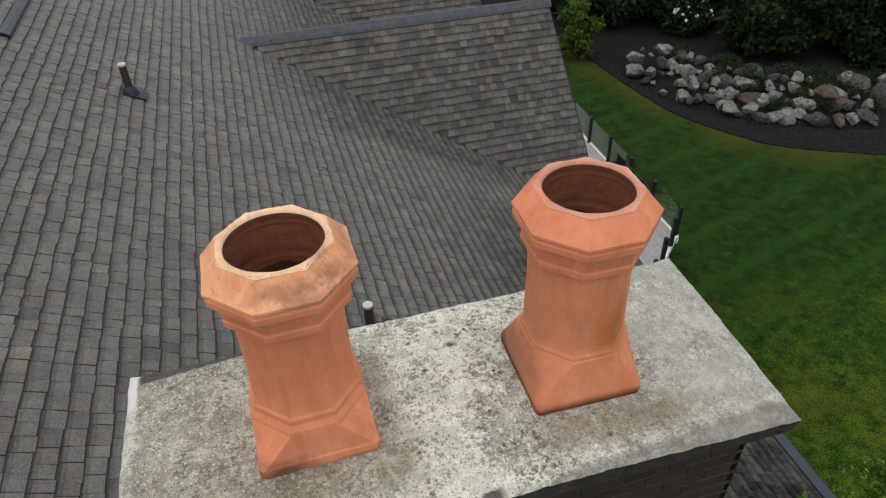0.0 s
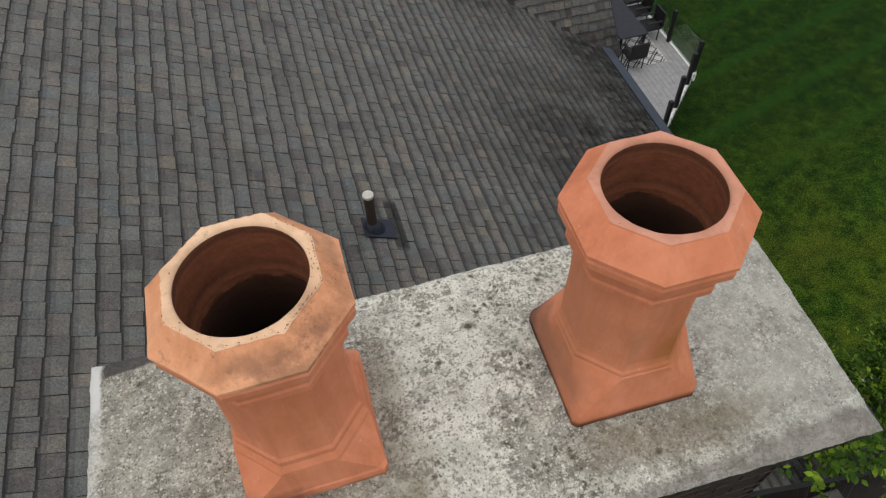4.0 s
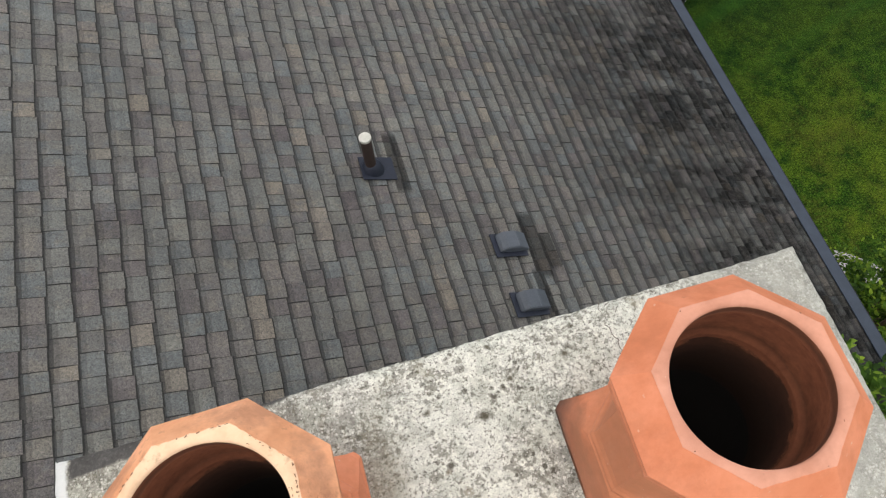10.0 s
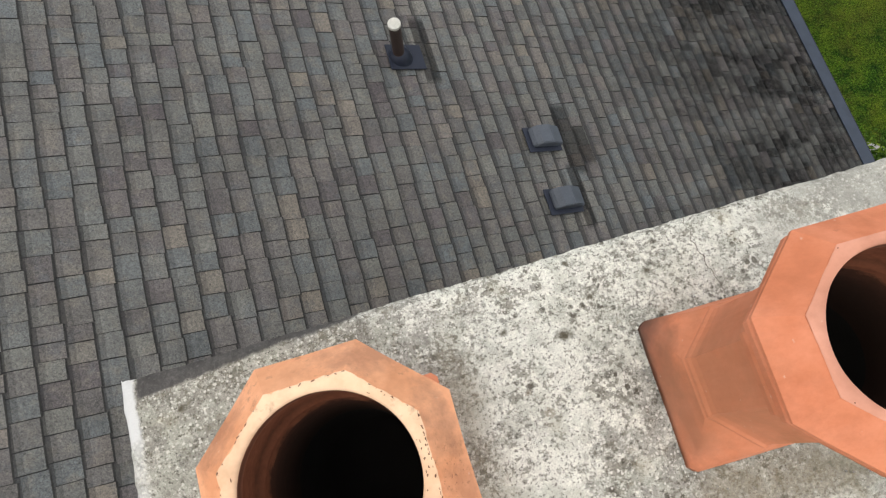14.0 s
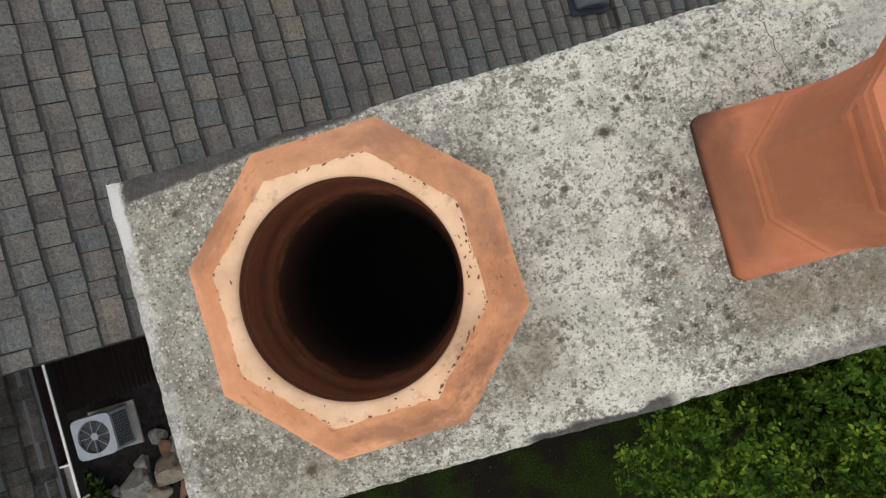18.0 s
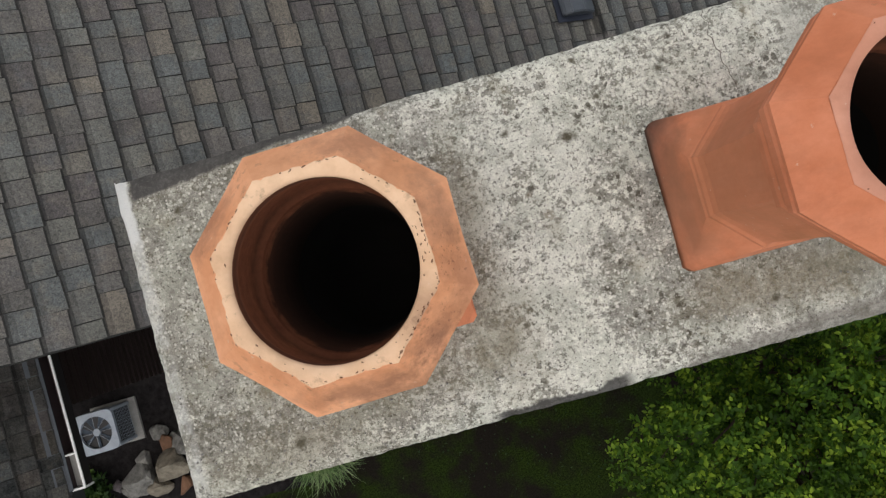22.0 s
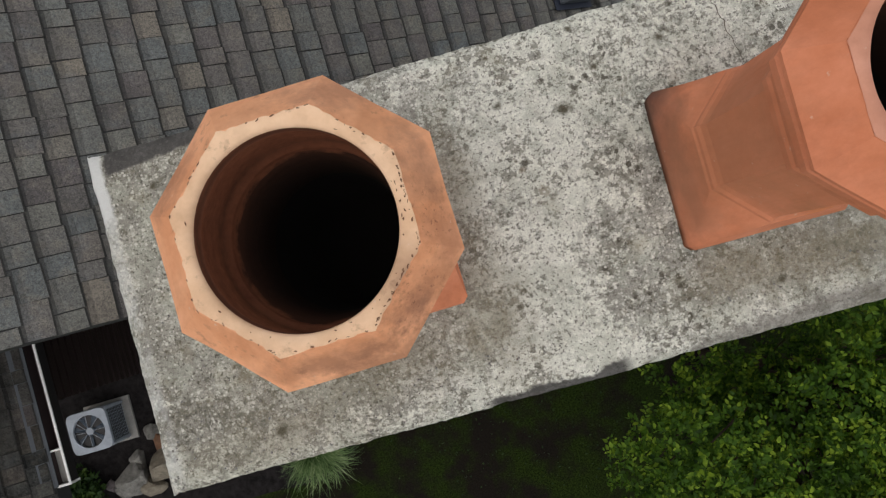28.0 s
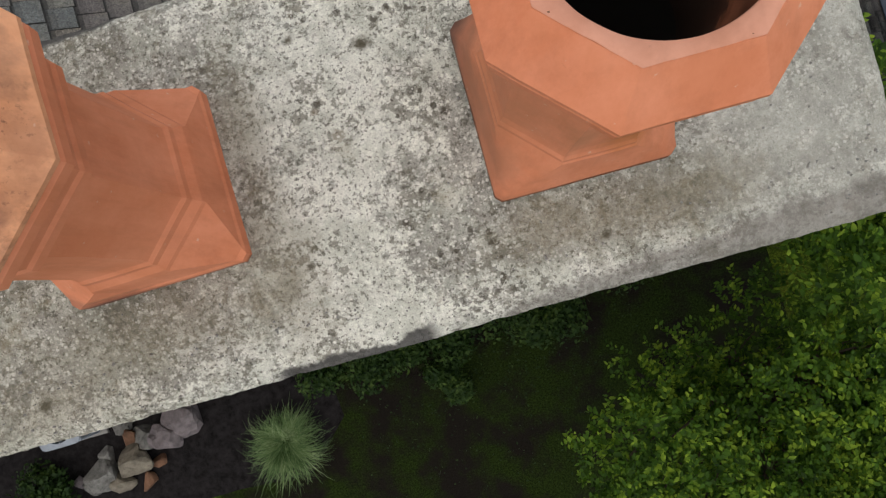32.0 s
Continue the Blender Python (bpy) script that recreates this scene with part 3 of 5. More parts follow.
def prism(poly, axis, a, b):
    """A polygon in the plane across axis, drawn from a to b along it. axis 'x': points are (y, z); 'y': (x, z); 'z': (x, y)."""
    bm = bmesh.new()

    def p(u, v, w):
        return {'x': (w, u, v), 'y': (u, w, v), 'z': (u, v, w)}[axis]
    lo = [bm.verts.new(p(u, v, a)) for u, v in poly]
    hi = [bm.verts.new(p(u, v, b)) for u, v in poly]
    n = len(poly)
    bm.faces.new(lo)
    bm.faces.new(hi)
    for i in range(n):
        bm.faces.new((lo[i], lo[(i + 1) % n], hi[(i + 1) % n], hi[i]))
    bmesh.ops.recalc_face_normals(bm, faces=bm.faces)
    return bm


def tube(p, q, r, r2=None, seg=16, bm=None, caps=True):
    bm = bm or bmesh.new()
    p, q = Vector(p), Vector(q)
    m = Matrix.Translation((p + q) / 2) @ (q - p).to_track_quat('Z', 'Y').to_matrix().to_4x4()
    bmesh.ops.create_cone(bm, cap_ends=caps, segments=seg, radius1=r, radius2=r if r2 is None else r2, depth=(q - p).length, matrix=m)
    return bm


def loft(rings, closed_top=False, closed_bottom=False):
    """Joins rings of the same number of points."""
    bm = bmesh.new()
    vs = [[bm.verts.new(p) for p in r] for r in rings]
    n = len(rings[0])
    for a, b in zip(vs, vs[1:]):
        for i in range(n):
            bm.faces.new((a[i], a[(i + 1) % n], b[(i + 1) % n], b[i]))
    if closed_bottom:
        bm.faces.new(vs[0][::-1])
    if closed_top:
        bm.faces.new(vs[-1])
    return bm


def from_arrays(name, verts, faces, material, parent=None, label="", kind=""):
    me = bpy.data.meshes.new(name)
    me.from_pydata(verts, [], faces)
    me.materials.append(material)
    ob = new(name, me)
    ob.parent = parent
    return tagged(ob, label, kind=kind)


# ================= ground =================
GZ = 0.0
bm = bmesh.new()
bmesh.ops.create_grid(bm, x_segments=60, y_segments=60, size=600)
for v in bm.verts:
    v.co.z = GZ
ground = part("ground", bm, LAWN, None, "mown green lawn with faint stripes and yellowish patches")
tagged(ground, category="lawn", kind="structure")

# ================= house =================
PITCH = 0.501
ROOF0 = 9.215
RAKE, EAVE, RIDGE = 1.955, 5.13, -4.2


def roof_z(x):
    return ROOF0 - PITCH * x


COURSE = 0.143
TABS = (0.095, 0.115, 0.125, 0.135, 0.145, 0.155, 0.175)


def tab_mesh_data(w, thick, shade_reach=0.0, over=0.02):
    """One shingle tab: u down the slope to 0 at its butt, v from 0 to w; the shadow under the upper butt is painted as
    a dark band along the top of the exposed face, widened by the third argument (0 to 1), and the butt edge is bare
    dark asphalt that strengthens this line.
    """
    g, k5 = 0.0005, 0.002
    prof = [(-COURSE - over, 0.0005), (-COURSE + 0.012 + 0.026 * shade_reach, 0.0015), (-COURSE + 0.042 + 0.019 * shade_reach, 0.004), (-COURSE * 0.55, thick * 0.8), (-0.05, thick), (-0.009, thick * 0.98), (0.0, thick * 0.75)]
    v = []
    for u, h in prof:
        v += [(u, g + k5, h), (u, w - g - k5, h)]
    for u, h in prof:
        v += [(u, g, -0.004), (u, w - g, -0.004)]
    v += [(0.0, g, -0.004), (0.0, w - g, -0.004)]
    n = len(prof)
    f = [(2 * i, 2 * i + 2, 2 * i + 3, 2 * i + 1) for i in range(n - 1)]
    f += [(2 * i + 2 * n, 2 * i + 2 + 2 * n, 2 * i + 2, 2 * i) for i in range(n - 1)]
    f += [(2 * i + 1, 2 * i + 3, 2 * i + 3 + 2 * n, 2 * i + 1 + 2 * n) for i in range(n - 1)]
    f += [(2 * n - 2, 4 * n, 4 * n + 1, 2 * n - 1), (2 * n - 2, 4 * n - 2, 4 * n), (2 * n - 1, 4 * n + 1, 4 * n - 1)]
    return v, f


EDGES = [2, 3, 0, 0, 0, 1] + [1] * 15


def shingle(name, frame_m, u0, u1, v0, v1, inside, parent, near=None, seed=1, reach_grows=False):
    """Lays courses of tabs over a slope. frame_m: u down the slope, v along the courses, w out. Tabs for which near(u, v) holds become pieces of their own."""
    rng = random.Random(seed)
    meshes = {}
    verts, faces, pieces = [], [], 0
    flip = frame_m.to_3x3().determinant() < 0
    n0, n1 = math.ceil(u0 / COURSE), math.floor(u1 / COURSE)
    for n in range(n0, n1 + 1):
        u = n * COURSE - 0.01
        v = v0
        first = rng.uniform(0.06, 0.3)
        up = rng.random() < 0.5
        while v < v1 - 0.02:
            w = first if v == v0 else rng.choice(TABS)
            w = min(w, v1 - v)
            up = not up if rng.random() < 0.75 else up
            thick = rng.choice((0.008, 0.0095)) if up else rng.choice((0.0045, 0.006))
            du = rng.uniform(-0.009, 0.009)
            skew = Matrix.Translation((u + du, v, 0)) @ Matrix.Rotation(radians(rng.uniform(-1.7, 1.7)), 4, 'Z')
            if inside(u - COURSE / 2, v + w / 2):
                # widen the painted butt shadow down the slope
                shade_reach = min(1.0, max(0.0, (u - 0.3) / 1.9)) * rng.uniform(0.6, 1.1) if reach_grows else 0.0
                tv, tf = tab_mesh_data(w, thick, shade_reach)
                tf = [q[::-1] for q in tf] if flip else tf
                if near and pieces < 300 and near(u, v):
                    key = (round(w, 3), thick)
                    if key not in meshes:
                        me = bpy.data.meshes.new("shingle_tab")
                        me.from_pydata(tv, [], tf)
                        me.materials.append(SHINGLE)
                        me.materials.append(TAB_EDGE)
                        me.materials.append(SHADE_BAND)
                        me.materials.append(SHADE_BAND_SOFT)
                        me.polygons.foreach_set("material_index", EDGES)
                        meshes[key] = me
                    ob = new("shingle_tab", meshes[key])
                    ob.matrix_basis = frame_m @ skew
                    ob.parent = parent
                    pieces += 1
                else:
                    b = len(verts)
                    laid = frame_m @ skew
                    verts += [tuple(laid @ Vector(p)) for p in tv]
                    faces += [tuple(b + i for i in q) for q in tf]
            v += w
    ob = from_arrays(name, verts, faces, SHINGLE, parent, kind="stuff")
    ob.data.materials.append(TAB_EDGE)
    ob.data.materials.append(SHADE_BAND)
    ob.data.materials.append(SHADE_BAND_SOFT)
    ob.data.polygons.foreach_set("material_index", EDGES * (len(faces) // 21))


def slope_frame(origin, down, along):
    """u down the slope, v along the courses, w the outward normal."""
    d, a = Vector(down).normalized(), Vector(along).normalized()
    n = d.cross(a)
    if n.z < 0:
        n = -n
    m = Matrix((d, a, n)).transposed().to_4x4()
    m.translation = origin
    return m


# cross gables: ridge line along x
GABLE_SLOPE = 0.95
GABLES = [(11.9, 9.33, 5.4), (17.5, 9.85, 5.4)]


def gable_z(g, y):
    return g[1] - GABLE_SLOPE * abs(y - g[0])


def on_main(x, y):
    return all(roof_z(x) > gable_z(g, y) - 0.02 for g in GABLES)


roof = tagged(new("roof_main"), "large grey variegated asphalt shingle roof slope, stained towards the eave", "roof", kind="structure")
SL = math.hypot(1, PITCH)
part("roof_deck", prism([(RIDGE, roof_z(RIDGE)), (EAVE, roof_z(EAVE)), (EAVE, roof_z(EAVE) - 0.16), (RIDGE, roof_z(RIDGE) - 0.2), (-13.5, roof_z(RIDGE) - 9.3 * PITCH - 0.2), (-13.5, roof_z(RIDGE) - 9.3 * PITCH)], 'y', RAKE, 30.0),
     UNDERLAY, roof)
MAIN = slope_frame((0, 0, ROOF0 + 0.001), (1, 0, -PITCH), (0, 1, 0))
shingle("shingle_field", MAIN, RIDGE * SL, EAVE * SL + 0.02, RAKE, 22.0,
        lambda u, v: on_main(u / SL, v), roof,
        near=lambda u, v: -1.75 < u < 0.25 and v < 4.3, seed=4, reach_grows=True)

for gi, g in enumerate(GABLES):
    gr = tagged(new("roof_gable_%d" % (gi + 1)), "steep cross gable covered with grey brown asphalt shingles", "roof", kind="structure")
    zb = 6.55
    half = (g[1] - zb) / GABLE_SLOPE
    part("roof_deck", prism([(g[0] - half, zb), (g[0], g[1]), (g[0] + half, zb), (g[0] + half - 0.2, zb), (g[0], g[1] - 0.22), (g[0] - half + 0.2, zb)], 'x', -2.2, g[2]), UNDERLAY, gr)
    gs = math.hypot(1, GABLE_SLOPE)
    fr = slope_frame((0, g[0], g[1] + 0.001), (0, -1, -GABLE_SLOPE), (1, 0, 0))
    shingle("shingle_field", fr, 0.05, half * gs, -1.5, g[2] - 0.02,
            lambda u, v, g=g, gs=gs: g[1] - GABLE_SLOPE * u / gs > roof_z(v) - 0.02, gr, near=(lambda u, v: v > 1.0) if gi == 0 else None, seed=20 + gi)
    fr2 = slope_frame((0, g[0], g[1] + 0.001), (0, 1, -GABLE_SLOPE), (1, 0, 0))
    shingle("shingle_field", fr2, 0.05, min(half * gs, 2.5), -1.5, g[2] - 0.02,
            lambda u, v, g=g, gs=gs: g[1] - GABLE_SLOPE * u / gs > roof_z(v) - 0.02, gr, seed=30 + gi)
    xs = (ROOF0 - g[1]) / PITCH
    part("ridge_cap", prism([(g[0] - 0.13, g[1] - 0.1), (g[0] - 0.1, g[1] - 0.045), (g[0] - 0.025, g[1] + 0.035), (g[0] + 0.025, g[1] + 0.035), (g[0] + 0.1, g[1] - 0.045), (g[0] + 0.13, g[1] - 0.1)], 'x', xs + 0.06, g[2] + 0.03),
         SLATE_METAL, gr, "slate-blue metal ridge cap")
    part("gable_wall", prism([(g[0] - half + 0.35, 0), (g[0] + half - 0.35, 0), (g[0] + half - 0.35, zb + 0.1), (g[0], g[1] - 0.25), (g[0] - half + 0.35, zb + 0.1)], 'x', 4.85, 5.1), SIDING, gr)

rv = thing("ridge_vent", "slate-blue metal vent strip along the top of the roof", "ridge vent", (-2.86, 9.42, roof_z(-2.86)))
part("strip", prism([(-0.06, 0.02), (-0.06, 0.075), (0.0, 0.06), (0.05, 0.025), (0.05, -0.03)], 'y', 0, 6), SLATE_METAL, rv)
part("end_cap", prism([(-0.065, 0.01), (-0.065, 0.08), (0.0, 0.065), (0.055, 0.03), (0.055, -0.035)], 'y', -0.02, 0.01), BLACK_METAL, rv)

# house walls
w = part("wall_south", prism([(-12.5, 0), (4.85, 0), (4.85, roof_z(4.85) - 0.2), (RIDGE, roof_z(RIDGE) - 0.25), (-12.5, roof_z(RIDGE) - 8.3 * PITCH - 0.25)], 'y', 2.3, 2.5), SIDING)
tagged(w, "dark brown lap-sided gable wall of the house", "wall", kind="structure")
w = part("wall_east", box(4.65, 2.5, 0, 4.85, 28, roof_z(4.85) - 0.2), SIDING)
tagged(w, "dark sided long wall of the house under the eave", "wall", kind="structure")
gut = thing("gutter", "slate-blue metal eave gutter along the shingle roof", "gutter", (EAVE, RAKE, roof_z(EAVE)))
part("trough", prism([(-0.01, 0.0), (0.0, -0.1), (0.09, -0.1), (0.13, -0.01), (0.12, -0.01), (0.085, -0.09), (0.01, -0.09), (0.0, 0.0)], 'y', 0, 7.15), BLACK_METAL, gut)
part("apron", prism([(-0.05, 0.055), (0.11, 0.006), (0.11, -0.004), (-0.05, 0.04)], 'y', 0, 7.15), GUTTER_BLUE, gut, "blue-grey leaf guard")

# ================= chimney =================
CX0, CX1, CY0, CY1, CZ = -0.805, 1.815, 1.314, 2.337, 11.48
chim = thing("chimney_stack", "dark brown brick chimney stack with pale mortar joints", "chimney", (0, 0, 0))
part("core", box(CX0 + 0.105, CY0 + 0.105, 0, CX1 - 0.105, CY1 - 0.105, CZ - 0.13), MORTAR, chim)
BW, BH, BJ = 0.194, 0.066, 0.011


def stack_faces():
    """Poses of the bricks on the four faces, course by course from the top."""
    x0, x1, y0, y1 = CX0 + 0.1, CX1 - 0.1, CY0 + 0.1, CY1 - 0.1
    for c in range(62):
        z = CZ - 0.135 - (c + 1) * (BH + BJ)
        off = 0.5 * (c % 2) * (BW + BJ)
        for axis, a0, a1, fixed, turn in (('x', x0, x1, y0, 0), ('y', y0, y1, x1, 90), ('y', y0, y1, x0, -90)):
            a = a0 - off
            while a < a1 - 0.02:
                lo, hi = max(a, a0), min(a + BW, a1)
                if hi - lo > 0.03:
                    m = (lo + hi) / 2
                    yield c, axis, (pose(m, fixed, z, 0, 0, turn) if axis == 'x' else pose(fixed, m, z, 0, 0, turn)), hi - lo
                a += BW + BJ


brick_meshes = {}
bv, bf = [], []
nbrick = 0
for c, axis, m, w in stack_faces():
    key = round(w, 3)
    if key not in brick_meshes:
        brick_meshes[key] = mesh_of(box(-w / 2, 0, 0, w / 2, 0.03, BH, 0.004), "brick", BRICK)
    if axis == 'x' and c < 24 and nbrick < 300:
        ob = new("brick", brick_meshes[key])
        ob.matrix_basis = m
        ob.parent = chim
        nbrick += 1
    else:
        b = len(bv)
        bv += [tuple(m @ Vector(p)) for p in ((-w / 2, 0, 0), (w / 2, 0, 0), (w / 2, 0, BH), (-w / 2, 0, BH), (-w / 2, 0.03, 0), (w / 2, 0.03, 0), (w / 2, 0.03, BH), (-w / 2, 0.03, BH))]
        bf += [tuple(b + i for i in q) for q in ((0, 1, 2, 3), (3, 2, 6, 7), (4, 5, 1, 0), (4, 0, 3, 7), (1, 5, 6, 2))]
from_arrays("brickwork", bv, bf, BRICK, chim, kind="stuff")
# sandy mortar left proud in the bed joints, broken here and there
rng = random.Random(14)
for c in range(3, 26):
    z = CZ - 0.135 - c * (BH + BJ) + 0.003
    x = CX0 + 0.12 + rng.uniform(0, 0.4)
    while x < CX1 - 0.25:
        x1 = min(CX1 - 0.105, x + rng.uniform(0.25, 1.1))
        if rng.random() < 0.75:
            part("joint_strip", box(x, CY0 + 0.097, z, x1, CY0 + 0.108, z + 0.003), MORTAR_PALE, chim, "pale mortar strip")
        x = x1 + rng.uniform(0.02, 0.2)
cap = bmesh.new()
NX, NY = 210, 82
TH = 0.13
grid = []
for j in range(NY + 1):
    row = []
    for i in range(NX + 1):
        a, b = i / NX, j / NY
        x, y = CX0 + (CX1 - CX0) * a, CY0 + (CY1 - CY0) * b
        edge = min(a * (CX1 - CX0), (1 - a) * (CX1 - CX0), b * (CY1 - CY0), (1 - b) * (CY1 - CY0))
        z = CZ + 0.02 * min(1, edge / 0.3) - 0.012 + 0.006 * noise.noise((x * 5, y * 5, 0)) + 0.003 * noise.noise((x * 22, y * 22, 3)) + 0.0016 * noise.noise((x * 55, y * 55, 8))
        if edge < 0.02:
            z -= 0.012 * (1 - edge / 0.02) + 0.008 * abs(noise.noise((x * 9, y * 9, 9)))
        ex = 0.004 * noise.noise((x * 3.5, y * 3.5, 5)) + 0.004 * noise.noise((x * 19, y * 19, 6)) + 0.0025 * noise.noise((x * 60, y * 60, 2))
        ex -= 0.012 * (0.5 - b) * (i == 0)
        y += (0.012 - 0.03 * a) * (1 - b)
        x += 0.014 * b * a ** 6
        z -= 0.03 * (max(0.0, a - 0.3) / 0.7) ** 2 * (1 - b) ** 2
        if i in (0, NX):
            x += ex
        if j in (0, NY):
            y += ex
        row.append(cap.verts.new((x, y, z)))
    grid.append(row)
for j in range(NY):
    for i in range(NX):
        cap.faces.new((grid[j][i], grid[j][i + 1], grid[j + 1][i + 1], grid[j + 1][i]))
rim = [grid[0][i] for i in range(NX)] + [grid[j][NX] for j in range(NY)] + [grid[NY][i] for i in range(NX, 0, -1)] + [grid[j][0] for j in range(NY, 0, -1)]
low = [cap.verts.new((v.co.x + (0.012 if v.co.x < 0 else -0.012), v.co.y + (0.012 if v.co.y < 1.8 else -0.012), CZ - TH)) for v in rim]
for i in range(len(rim)):
    k2 = (i + 1) % len(rim)
    cap.faces.new((rim[k2], rim[i], low[i], low[k2]))
cap.faces.new(low)
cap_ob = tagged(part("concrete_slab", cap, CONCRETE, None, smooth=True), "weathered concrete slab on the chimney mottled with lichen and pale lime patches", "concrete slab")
cap_ob.data.set_sharp_from_angle(angle=radians(50))
# hairline crack across the slab
bm = bmesh.new()
rng = random.Random(2)
pts = []
for i in range(25):
    f = i / 24
    pts.append((1.07 + 0.045 * f ** 2 + 0.018 * noise.noise((f * 9, 2, 0)) + rng.uniform(-0.004, 0.004), 2.335 - 0.29 * f))
prev = None
for i, (x, y) in enumerate(pts):
    h = 0.0014 * (1 - abs(i / 24 - 0.4)) * rng.uniform(0.6, 1.3)
    row = [bm.verts.new((x - h, y, CZ + 0.009)), bm.verts.new((x + h, y, CZ + 0.009))]
    if prev:
        bm.faces.new((prev[0], prev[1], row[1], row[0]))
    prev = row
part("crack", bm, plain("crack_shadow", (0.13, 0.11, 0.085), 0.95), cap_ob, "dark hairline crack")
# grit and chips lying along the edges
rng = random.Random(6)
cv, cf = [], []
for i in range(420):
    x, y = rng.uniform(CX0 + 0.03, CX1 - 0.03), rng.choice((rng.uniform(CY0 + 0.02, CY0 + 0.16), rng.uniform(CY0 + 0.03, CY1 - 0.03)))
    if (abs(x + 0.055) < 0.24 and abs(y - 1.85) < 0.24) or (abs(x - 1.02) < 0.24 and abs(y - 1.81) < 0.24):
        continue
    r = rng.uniform(0.0015, 0.0045)
    b = len(cv)
    a = rng.uniform(0, 6.3)
    for j in range(5):
        cv.append((x + r * rng.uniform(0.6, 1.3) * math.cos(a + j * 1.257), y + r * rng.uniform(0.6, 1.3) * math.sin(a + j * 1.257), CZ + 0.004))
    cv.append((x, y, CZ + 0.012 + r * 0.6))
    cf += [(b + j, b + (j + 1) % 5, b + 5) for j in range(5)]
from_arrays("grit", cv, cf, STONE_TRIM, cap_ob, kind="stuff")


# ================= chimney pots =================
def ring8(r, z, turn=22.5):
    return [(r * math.cos(radians(turn + 45 * i)), r * math.sin(radians(turn + 45 * i)), z) for i in range(8)]


def ring_base(h, c, z):
    """A square of half width h with corners cut by c, as eight points in the order of ring8 started at 22.5 degrees."""
    return [(h, h - c, z), (h - c, h, z), (-h + c, h, z), (-h, h - c, z), (-h, -h + c, z), (-h + c, -h, z), (h - c, -h, z), (h, -h + c, z)]


def ringn(r, z, n=48):
    return [(r * math.cos(2 * math.pi * i / n), r * math.sin(2 * math.pi * i / n), z) for i in range(n)]


def bevelled(bm, off, seg=2, angle=15):
    es = [e for e in bm.edges if len(e.link_faces) == 2 and e.calc_face_angle() > radians(angle)]
    bmesh.ops.bevel(bm, geom=es, offset=off, segments=seg, affect='EDGES', profile=0.5, clamp_overlap=True)
    return bm


def worn(bm, seed):
    """Slightly uneven, hand-pressed clay."""
    bmesh.ops.subdivide_edges(bm, edges=[e for e in bm.edges if e.calc_length() > 0.06], cuts=3, use_grid_fill=True)
    for v in bm.verts:
        p = v.co * 9 + Vector((seed * 5, 0, 0))
        v.co += Vector((noise.noise(p), noise.noise(p + Vector((7, 3, 1))), 0.6 * noise.noise(p + Vector((2, 9, 4))))) * 0.0022
    return bm


def even(ob, deg=12):
    """Keeps the edges between the broad faces crisp."""
    ob.data.set_sharp_from_angle(angle=radians(deg))
    return ob


def rounded(ob):
    """A soft, slumped foot under crisp facets."""
    me = ob.data
    me.set_sharp_from_angle(angle=radians(10))
    for e in me.edges:
        if max(me.vertices[i].co.z for i in e.vertices) < 0.225:
            e.use_edge_sharp = False
    weighted = ob.modifiers.new("face_weight", 'WEIGHTED_NORMAL')
    weighted.weight, weighted.keep_sharp = 90, True
    return ob


